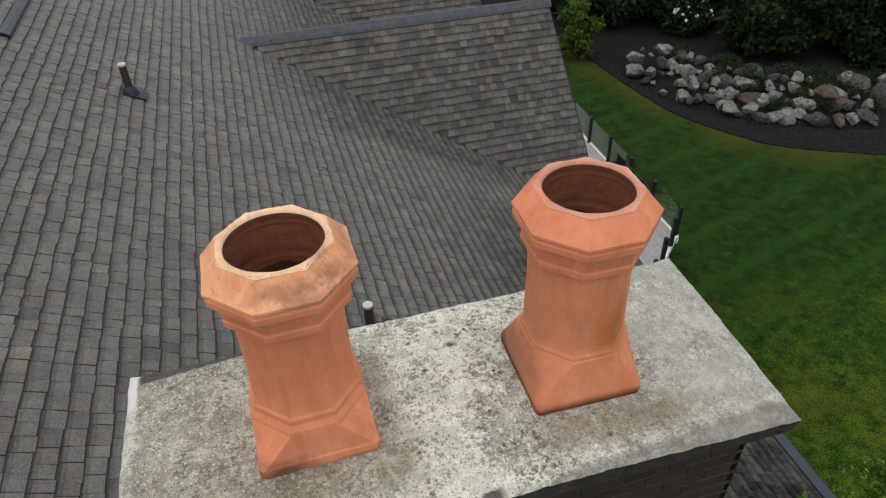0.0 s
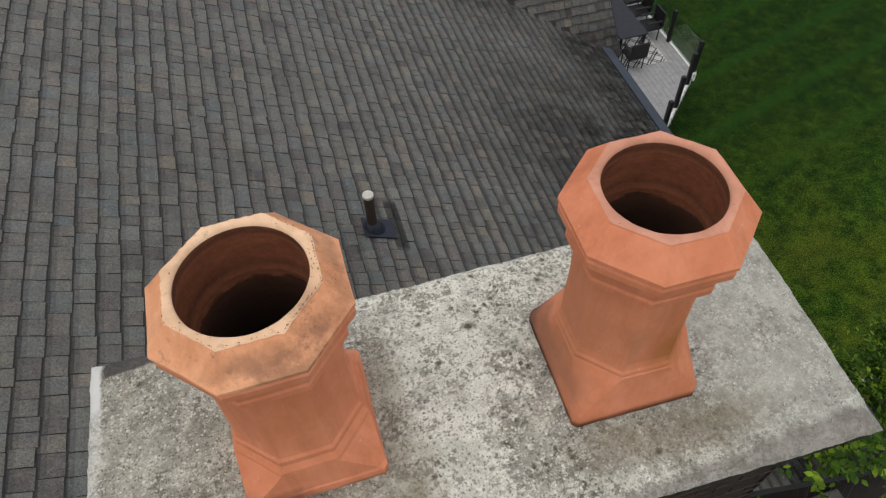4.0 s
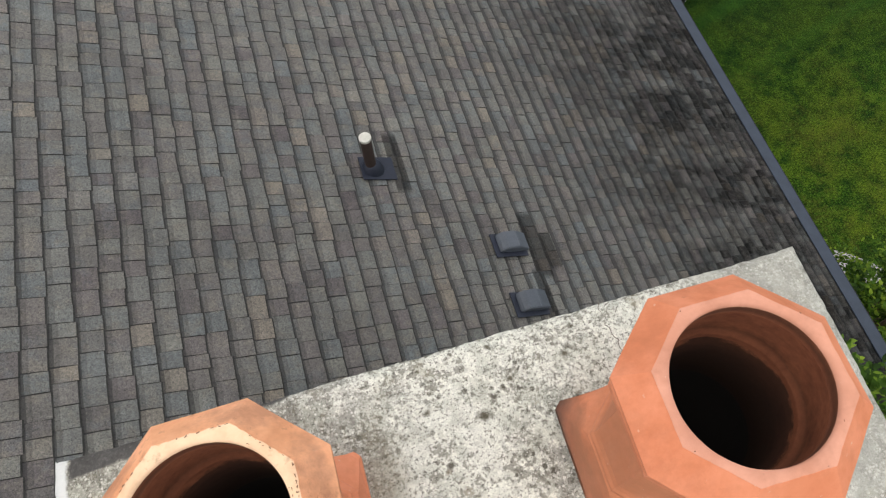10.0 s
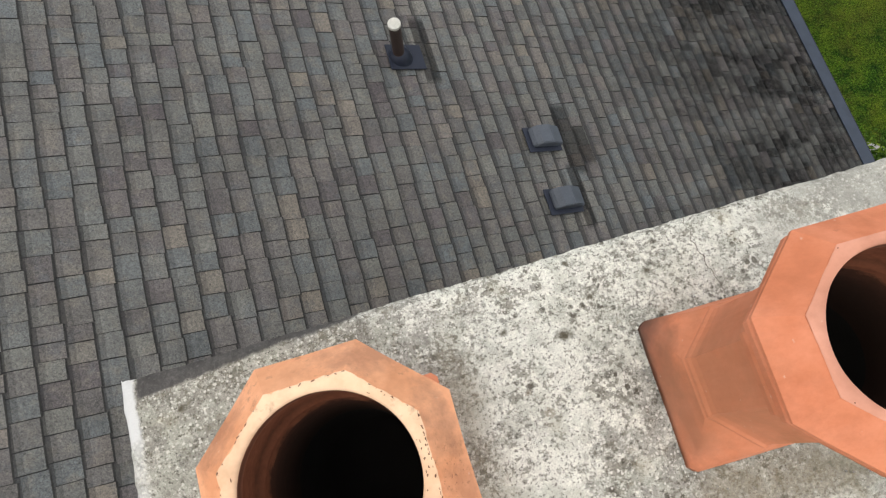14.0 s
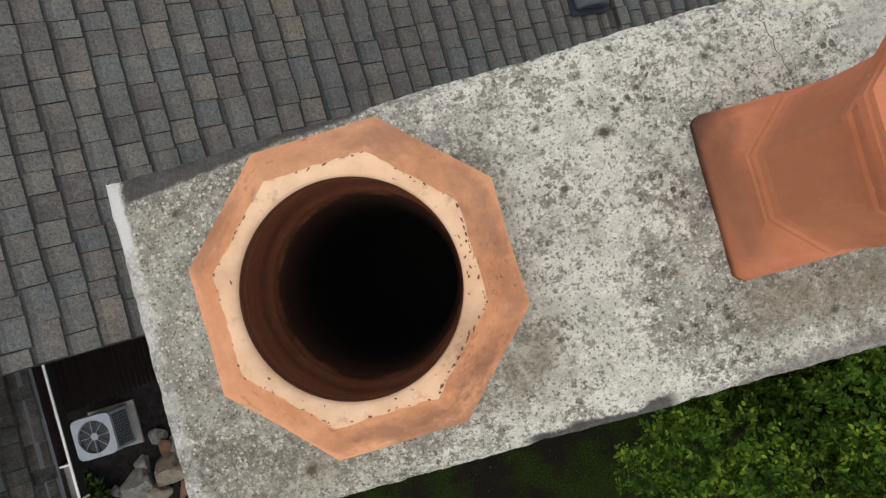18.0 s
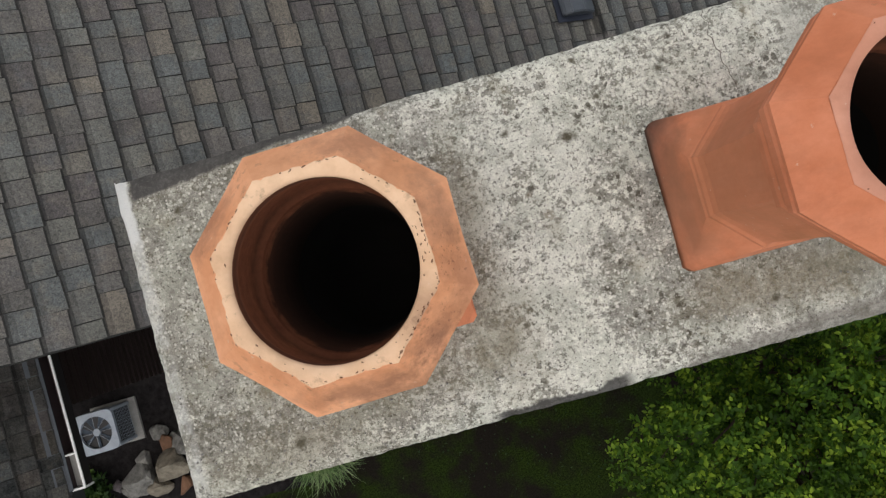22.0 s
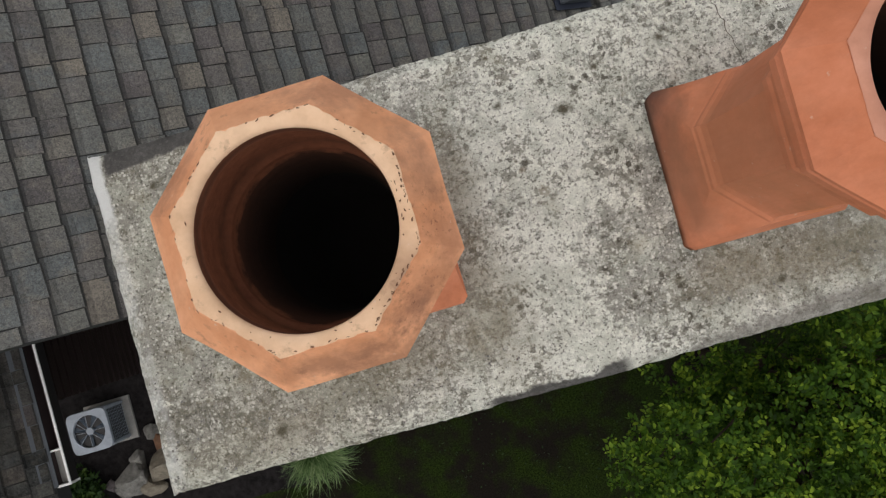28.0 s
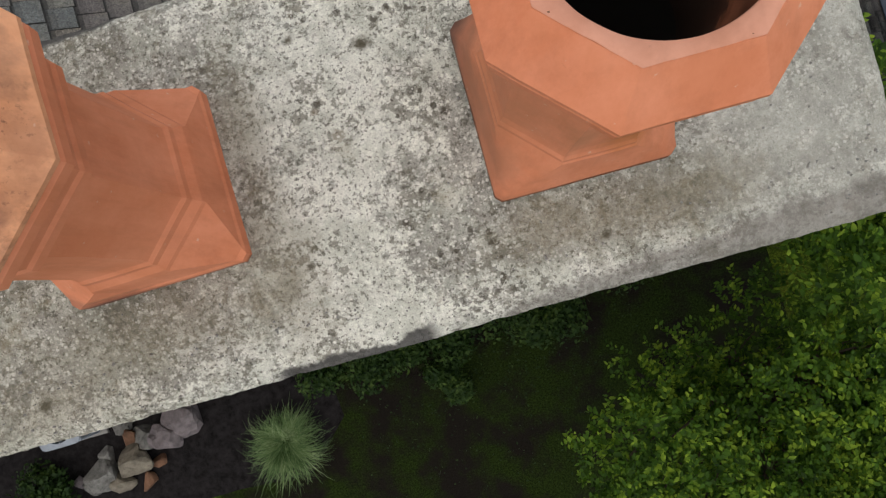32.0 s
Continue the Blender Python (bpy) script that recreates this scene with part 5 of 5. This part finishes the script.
# pale path curving round the bed outside the eave
path = bmesh.new()
prev = None
for i in range(25):
    a = radians(-20 + 140 * i / 24)
    row = [path.verts.new((8.3 + r * math.cos(a), 3.0 + r * math.sin(a), h)) for r, h in ((2.42, 0.0), (2.42, 0.05), (2.9, 0.05), (2.9, 0.0))]
    if prev:
        for j in range(3):
            path.faces.new((prev[j], prev[j + 1], row[j + 1], row[j]))
    prev = row
tagged(part("garden_path", path, PAVING), "narrow pale paved path curving round the planting", "path", kind="structure")

# ================= deck =================
DZ = 1.0
deck = thing("deck", "raised deck of pale grey boards behind the house", "deck", (0, 0, 0), kind="structure")
x = 5.1
while x < 11.0:
    y0 = 14.0 - (11.0 - x)
    part("board", box(x, max(y0, 12.3), DZ - 0.03, x + 0.136, 23, DZ, 0.004), DECK_GREY, deck)
    x += 0.14
part("fascia", box(11.0, 13.9, DZ - 0.25, 11.06, 23, DZ + 0.01), WHITE_METAL, deck)
rail = thing("glass_railing", "black posts with clear glass panels along the deck", "railing", (11.0, 0, DZ))
GLASS = Mat("clear_glass", 0.03, 0.0, 0.5)
GLASS.b.inputs["Transmission Weight"].default_value = 1.0
GLASS.b.inputs["IOR"].default_value = 1.45
GLASS.color((0.85, 0.93, 0.88))
for i in range(7):
    y = 14.0 + 1.46 * i
    p = part("post", box(-0.05, y - 0.05, 0, 0.05, y + 0.05, 1.02, 0.006), BLACK_METAL, rail)
    if i < 6:
        g = part("glass_panel", box(-0.006, y + 0.1, 0.08, 0.006, y + 1.36, 0.98), GLASS.m, rail)
        g.visible_shadow = False
for i in range(3):
    a = (i + 0.55) * 0.75
    part("post", box(-a - 0.05, 14.0 - a - 0.05, 0, -a + 0.05, 14.0 - a + 0.05, 1.02, 0.006), BLACK_METAL, rail)
sk = bmesh.new()
for p, q in (((11.06, 14.0), (9.2, 12.14)),):
    vs = [sk.verts.new((p[0], p[1], DZ - 0.25)), sk.verts.new((q[0], q[1], DZ - 0.25)), sk.verts.new((q[0], q[1], DZ + 0.01)), sk.verts.new((p[0], p[1], DZ + 0.01))]
    vs += [sk.verts.new((v.co.x - 0.04, v.co.y + 0.04, v.co.z)) for v in vs]
    for q4 in ((0, 1, 2, 3), (7, 6, 5, 4), (3, 2, 6, 7), (0, 3, 7, 4), (1, 5, 6, 2)):
        sk.faces.new([vs[j] for j in q4])
part("fascia", sk, WHITE_METAL, deck)
table = thing("patio_table", "long dark slate-topped patio table on the deck", "table", (9.6, 16.3, DZ))
part("tabletop", box(-0.42, -1.2, 0.71, 0.42, 1.2, 0.75, 0.01), plain("slate_top", (0.026, 0.029, 0.036), 0.6), table)
for sxx in (-0.34, 0.34):
    for syy in (-1.1, 1.1):
        part("leg", box(sxx - 0.03, syy - 0.03, 0, sxx + 0.03, syy + 0.03, 0.712), BLACK_METAL, table)
chair = thing("patio_chair", "black wicker patio chair beside the table", "chair", (10.5, 15.85, DZ), 90, "chairs round the patio table")
WICKER = plain("black_wicker", (0.02, 0.019, 0.02), 0.7, scale=30, bump=0.6)
part("seat", box(-0.26, -0.25, 0.38, 0.26, 0.25, 0.44, 0.02), WICKER, chair)
bk = box(-0.26, -0.3, 0.42, 0.26, -0.24, 0.9, 0.025)
part("backrest", bk, WICKER, chair)
for sxx in (-0.22, 0.22):
    part("armrest", box(sxx - 0.04, -0.27, 0.6, sxx + 0.04, 0.22, 0.64, 0.012), WICKER, chair)
    for syy in (-0.2, 0.2):
        part("leg", tube((sxx, syy, 0), (sxx, syy, 0.39), 0.018, seg=8), BLACK_METAL, chair)
for px, py, tr in ((10.5, 16.6, 90), (10.55, 17.25, 90), (9.5, 14.8, 0), (8.75, 15.8, -90), (8.75, 16.7, -90)):
    copy_thing(chair, pose(px, py, DZ, 0, 0, tr))
rug = thing("outdoor_rug", "white outdoor rug with a black lattice pattern under the table", "rug", (9.3, 16.1, DZ + 0.004))
part("rug_body", box(-1.25, -1.45, 0, 1.25, 1.45, 0.008), plain("white_pile", (0.55, 0.55, 0.53), 0.95), rug)
RUGLINE = plain("black_pile", (0.02, 0.02, 0.02), 0.95)
bm = bmesh.new()
for i in range(-6, 7):
    for s2 in (-1, 1):
        for o in (-0.05, 0.05):
            c = i * 0.42 + o
            p = [(c + s2 * t, t) for t in np.linspace(-1.45, 1.45, 60) if abs(c + s2 * t) < 1.24]
            if len(p) > 2:
                (xa, ya), (xb, yb) = p[0], p[-1]
                q4 = [bm.verts.new(v) for v in ((xa - 0.022, ya, 0.0125 + 0.001 * s2), (xa + 0.022, ya, 0.0125 + 0.001 * s2), (xb + 0.022, yb, 0.0125 + 0.001 * s2), (xb - 0.022, yb, 0.0125 + 0.001 * s2))]
                bm.faces.new(q4)
part("lattice", bm, RUGLINE, rug)

# ================= side yard below the chimney =================
tagged(part("mulch_bed_wall", prism([(-11.5, -1.5), (-4.6, -1.4), (-3.2, -1.5), (-2.3, -0.6), (-2.6, 2.3), (-11.5, 2.3)], 'z', -0.05, 0.036), MULCH), "black mulch bed round the air conditioner", "mulch bed", kind="structure")
# reaches past the mulch over lawn that is coloured dark for shade
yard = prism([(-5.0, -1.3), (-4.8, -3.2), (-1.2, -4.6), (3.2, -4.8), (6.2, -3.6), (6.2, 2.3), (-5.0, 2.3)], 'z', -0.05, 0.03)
tagged(part("mulch_bed_side", yard, SHADY), "mulch and lawn along the foot of the house wall, darkened to show shade", "mulch bed", kind="structure")

# lower roof with its gutter
LX, LZ = -2.92, 8.72
low_roof = tagged(new("roof_lower"), "lower grey shingle roof beside the house wall", "roof", kind="structure")
part("roof_deck", prism([(LX, LZ), (LX, LZ - 0.14), (-5.6, LZ + 2.68 * PITCH - 0.14), (-5.6, LZ + 2.68 * PITCH)], 'y', 0.9, 2.29), UNDERLAY, low_roof)
lf = slope_frame((LX, 0, LZ + 0.001), (1, 0, -PITCH), (0, 1, 0))
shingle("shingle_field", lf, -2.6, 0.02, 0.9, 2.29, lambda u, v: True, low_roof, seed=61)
lg = thing("gutter", "white-lipped brown gutter with a pale outlet box on the lower roof", "gutter", (LX, 0, LZ - 0.02))
trough = part("trough", prism([(-0.02, 0.02), (0.0, -0.1), (0.085, -0.1), (0.085, -0.092), (0.01, -0.092), (-0.005, 0.025)], 'y', 1.058, 2.29), plain("brown_gutter", (0.05, 0.035, 0.035), 0.5), lg)
part("front", box(0.085, 1.058, -0.1, 0.092, 2.29, 0.0), plain("dark_gutter_front", (0.02, 0.017, 0.018), 0.6), lg)
part("lip", box(0.083, 1.058, 0.0005, 0.1, 2.29, 0.012, 0.003), WHITE_METAL, trough, "white front lip")
part("apron", prism([(-0.075, 0.066), (0.012, 0.014), (0.012, 0.008), (-0.075, 0.058)], 'y', 1.05, 2.29), plain("apron_grey", (0.075, 0.084, 0.095), 0.5), lg, "blue-grey drip apron")
part("end_plate", box(-0.02, 1.043, -0.1, 0.1, 1.058, 0.012), WHITE_METAL, trough)
part("outlet_box", box(-0.01, 1.063, -0.09, 0.084, 1.29, -0.05, 0.004), STONE_TRIM, trough)
part("baffle", box(-0.01, 1.29, -0.09, 0.085, 1.303, 0.0), WHITE_METAL, trough)

w = part("wall_lower", box(-5.5, 1.62, 0, -3.17, 2.29, 8.55), SIDING)
tagged(w, "dark brown lap-sided wall under the lower roof", "wall", kind="structure")
for i in range(46):
    z = 4.0 + 0.099 * i
    part("lap_board", prism([(-3.17, z + 0.1), (-3.146, z + 0.1), (-3.146, z + 0.085), (-3.163, z + 0.08), (-3.163, z + 0.002), (-3.17, z + 0.002)], 'y', 1.61, 2.29), LAP, w)

# air conditioner
ac = thing("air_conditioner", "pale enamel air conditioning unit with a round fan grille on top", "air conditioner", (-7.22, 0.75, 0.04))
ac.scale = (1.05, 1.05, 1.0)
H = 0.78
part("pad", box(-0.4, -0.4, 0, 0.47, 0.4, 0.06, 0.01), STONE_TRIM, ac)
part("core", box(-0.31, -0.31, 0.07, 0.31, 0.31, H - 0.06), BLACK_METAL, ac)
for cx in (-0.335, 0.335):
    for cy in (-0.335, 0.335):
        part("corner_post", box(cx * 0.95 - 0.03, cy * 0.95 - 0.03, 0.06, cx * 0.95 + 0.03, cy * 0.95 + 0.03, H - 0.05, 0.02), AC_WHITE, ac)
for i in range(11):
    z = 0.12 + i * 0.055
    for m in (pose(0, 0, 0), pose(0, 0, 0, 0, 0, 90), pose(0, 0, 0, 0, 0, 180), pose(0, 0, 0, 0, 0, -90)):
        part("louvre", box(0.34, -0.305, z, 0.345, 0.305, z + 0.004), AC_WHITE, ac, at=m)
for i in range(12):
    part("grille_wire", box(0.346, -0.3 + i * 0.0535, 0.1, 0.352, -0.295 + i * 0.0535, 0.73), AC_WHITE, ac)
n = 64
o1, o2 = [], []
for i in range(n):
    a = 2 * math.pi * i / n
    k4 = (abs(math.cos(a)) ** 7 + abs(math.sin(a)) ** 7) ** (1 / 7)
    o1.append((0.365 * math.cos(a) / k4, 0.365 * math.sin(a) / k4))
    o2.append((0.285 * math.cos(a), 0.285 * math.sin(a)))
rings = [[(x, y, H - 0.06) for x, y in o1], [(x, y, H - 0.01) for x, y in o1], [(x * 0.985, y * 0.985, H) for x, y in o1], [(x, y, H) for x, y in o2], [(x, y, H - 0.1) for x, y in o2]]
part("top_panel", loft(rings), AC_WHITE, ac)
hub = part("hub", tube((0, 0, H - 0.08), (0, 0, H - 0.02), 0.065, seg=24), AC_WHITE, ac)
for i in range(7):
    bm = bmesh.new()
    vs = [bm.verts.new(v) for v in ((0.05, -0.025, -0.01), (0.25, -0.1, -0.02), (0.275, 0.09, 0.02), (0.06, 0.03, 0.01))]
    bm.faces.new(vs)
    bmesh.ops.solidify(bm, geom=bm.faces[:], thickness=0.004)
    part("fan_blade", bm, AC_BLADE, hub, "blue-grey fan blade", at=pose(0, 0, H - 0.06, 0, 0, i * 360 / 7))
for i in range(8):
    part("guard_wire", tube((0.06 * math.cos(i * 0.7854), 0.06 * math.sin(i * 0.7854), H + 0.012), (0.3 * math.cos(i * 0.7854), 0.3 * math.sin(i * 0.7854), H + 0.004), 0.004, seg=6), AC_WHITE, ac)

# boulders by the wall
YARD_ROCKS = [plain("chalky_rock", (0.17, 0.165, 0.15), 0.9, var=0.75, scale=9, bump=1.0), plain("beige_rock", (0.19, 0.165, 0.125), 0.9, var=0.7, scale=6, bump=0.7), plain("rusty_rock", (0.16, 0.085, 0.05), 0.9, var=0.5, scale=6, bump=0.7), plain("mauve_rock", (0.17, 0.145, 0.145), 0.9, var=0.5, scale=8, bump=0.7)]
yard_meshes = [mesh_of(boulder_mesh(10 + i), "boulder", YARD_ROCKS[i % 4]) for i in range(8)]
YARD_NAMES = ("chalky white", "long beige", "rusty brown", "mauve grey")
for x, y, s2, m in ((-6.35, -0.3, 0.75, 1), (-6.95, -0.38, 0.6, 0), (-6.35, 0.12, 0.42, 2), (-6.45, 0.38, 0.4, 0), (-5.6, -0.05, 0.7, 3), (-5.3, 0.2, 0.6, 7), (-7.25, -0.6, 0.35, 4), (-6.7, -0.65, 0.42, 5), (-6.0, 0.05, 0.5, 4), (-6.2, -0.75, 0.35, 6), (-5.9, -0.45, 0.3, 2), (-7.5, -0.45, 0.28, 3), (-6.85, -0.05, 0.3, 0)):
    boulder(x, y, s2 * 0.24, s2 * 1.22, yard_meshes[m], "boulders by the wall", YARD_NAMES[m % 4] + " rough boulder on the mulch by the house wall")

# ornamental grass
og = thing("ornamental_grass", "pale green fountain of ornamental grass on the mulch", "ornamental grass", (-3.48, -0.75, 0.03))
rng = random.Random(17)
gv, gf = [], []
for i in range(1150):
    a, lean, ln = rng.uniform(0, 6.28), rng.uniform(0.5, 1.7), rng.uniform(0.5, 1.05)
    r0 = 0.24 * rng.random() ** 0.5
    x0, y0 = r0 * math.cos(a + rng.gauss(0, 0.9)), r0 * math.sin(a + rng.gauss(0, 0.9))
    ln *= 1 - 0.22 * math.sin(a - 0.6)
    wd = rng.uniform(0.006, 0.012)
    b = len(gv)
    px, py, pz = x0, y0, 0.0
    el, sway = 1.57 - lean * 0.35, rng.gauss(0, 0.28)
    for j in range(6):
        wj = wd * (1 - j / 5.2)
        gv += [(px - math.sin(a) * wj, py + math.cos(a) * wj, pz), (px + math.sin(a) * wj, py - math.cos(a) * wj, pz)]
        px += ln / 5 * math.cos(el) * math.cos(a)
        py += ln / 5 * math.cos(el) * math.sin(a)
        pz = max(0.02, pz + ln / 5 * math.sin(el))
        el -= lean * 0.4
        a += sway
    gf += [(b + 2 * j, b + 2 * j + 1, b + 2 * j + 3, b + 2 * j + 2) for j in range(5)]
from_arrays("blades", gv, gf, GRASS_PALE, og)

gc = thing("ground_cover", "thin dark ground cover and rough grass in the shade of the chimney", "ground cover", (0, 0, 0.03), kind="stuff")
leaves("foliage", [(0.6, -1.4, 0.02, 2.6, 1.5, 0.05), (1.5, 0.0, 0.04, 2.2, 1.0, 0.1), (-0.6, -0.6, 0.03, 1.6, 1.0, 0.06)], 900, 0.05, LEAF_DARK, gc, 88, up=1.0)
# low shrubs at the chimney's foot
rng = random.Random(23)
for i, (x, y, r0) in enumerate(((-2.3, 0.5, 0.55), (-1.5, 0.3, 0.6), (-0.7, 0.55, 0.6), (0.2, 0.35, 0.65), (1.1, 0.5, 0.7), (1.9, 0.1, 0.7), (2.5, 1.0, 0.8), (-8.0, -0.4, 0.6), (-0.2, -0.4, 0.4))):
    sh = thing("shrub", "low dark green spreading shrub at the foot of the chimney", "shrub", (x, y, 0), group="shrubs along the wall")
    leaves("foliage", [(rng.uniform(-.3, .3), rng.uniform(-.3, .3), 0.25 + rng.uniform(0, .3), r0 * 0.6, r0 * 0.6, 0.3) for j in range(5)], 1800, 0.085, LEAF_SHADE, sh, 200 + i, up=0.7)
rb = thing("flowering_shrub", "dark shrub dotted with small red flowers below the bay", "shrub", (3.75, 0.95, 0), group="shrubs along the wall")
leaves("foliage", [(rng.uniform(-1.0, 1.0), rng.uniform(-.4, .4), rng.uniform(0.4, 2.2), 0.45, 0.4, 0.5) for j in range(16)], 4500, 0.08, LEAF_SHADE, rb, 222)
PETAL = plain("red_petal", (0.28, 0.03, 0.03), 0.6)
bm = bmesh.new()
for i in range(5):
    a = i * 1.2566
    vs = [bm.verts.new(v) for v in ((0, 0, 0), (0.02 * math.cos(a - 0.5), 0.02 * math.sin(a - 0.5), 0.008), (0.034 * math.cos(a), 0.034 * math.sin(a), 0.004), (0.02 * math.cos(a + 0.5), 0.02 * math.sin(a + 0.5), 0.008))]
    bm.faces.new(vs)
petals = mesh_of(bm, "flower", PETAL)
for i in range(34):
    a, r0 = rng.uniform(0, 6.28), rng.uniform(0.2, 1.0)
    ob = new("flower", petals)
    ob.matrix_basis = pose(1.1 * r0 * math.cos(a), 0.5 * r0 * math.sin(a), rng.uniform(1.3, 2.75), rng.uniform(-30, 30), rng.uniform(-30, 30), rng.uniform(0, 70))
    ob.parent = rb

# bay beside the chimney, with its stone coping, grille and porch roof
bay = thing("wall_bay", "dark sided bay beside the chimney with pale stone coping", "wall", (0, 0, 0), kind="structure")
part("bay_wall", box(2.55, 1.53, 0, 5.05, 2.298, 6.498), SIDING, bay)
COPING = plain("weathered_coping", (0.12, 0.115, 0.1), 0.9, var=0.5, scale=14)
for x0, x1 in ((3.5, 3.66), (3.665, 4.06), (4.065, 4.46)):
    part("coping_stone", box(x0, 1.47 if x0 < 3.6 else 1.565, 6.5, x1, 1.95, 6.56, 0.012), COPING, bay)
part("fascia", box(3.665, 1.45, 6.38, 4.46, 1.555, 6.48), BLACK_METAL, bay)
part("ledge", box(2.6, 1.54, 6.5, 3.49, 1.95, 6.53, 0.01), plain("ledge_felt", (0.024, 0.024, 0.024), 0.9), bay)
part("ledge_trim", box(2.6, 1.526, 6.5, 3.24, 1.533, 6.54), COPING, bay)
part("lower_ledge", box(2.6, 1.38, 6.42, 3.49, 1.522, 6.5), plain("lower_ledge_felt", (0.022, 0.022, 0.024), 0.9), bay)
part("gutter_return", box(4.42, 1.48, 6.51, 5.25, 1.575, 6.6, 0.015), plain("pale_blue_metal", (0.2, 0.225, 0.26), 0.5), bay, "pale blue-grey gutter return")
# added black bar that draws the shadow line under the gutter return
part("gutter_shadow_gap", box(4.42, 1.44, 6.45, 5.25, 1.475, 6.56), BLACK_METAL, bay)
gr = thing("grille", "black iron grille with rungs lying on the ledge", "grille", (3.41, 1.6, 6.535))
for gx in (-0.09, 0.09):
    part("stile", box(gx - 0.012, -0.16, 0, gx + 0.012, 0.16, 0.03), BLACK_METAL, gr)
for i in range(5):
    part("rung", box(-0.077, -0.155 + i * 0.073, 0.006, 0.077, -0.142 + i * 0.073, 0.024), BLACK_METAL, gr)
copy_thing(gr, pose(2.66, 1.56, 6.545, 0, 0, 8) @ Matrix.Diagonal((0.6, 0.62, 1, 1)))
porch = tagged(new("roof_porch"), "dark standing seam metal porch roof", "roof", kind="structure")
part("metal_sheet", prism([(1.53, 3.05), (0.62, 2.957), (0.62, 2.877), (1.53, 2.97)], 'x', 4.74, 9.2), SEAM_METAL, porch)
for i in range(26):
    x = 4.78 + i * 0.166
    part("seam", prism([(1.53, 3.052), (0.62, 2.959), (0.62, 2.982), (1.53, 3.075)], 'x', x, x + 0.007), STONE_TRIM, porch)
part("porch_wall", box(4.7, 1.2, 0, 8.8, 1.4, 2.9), SIDING, porch)
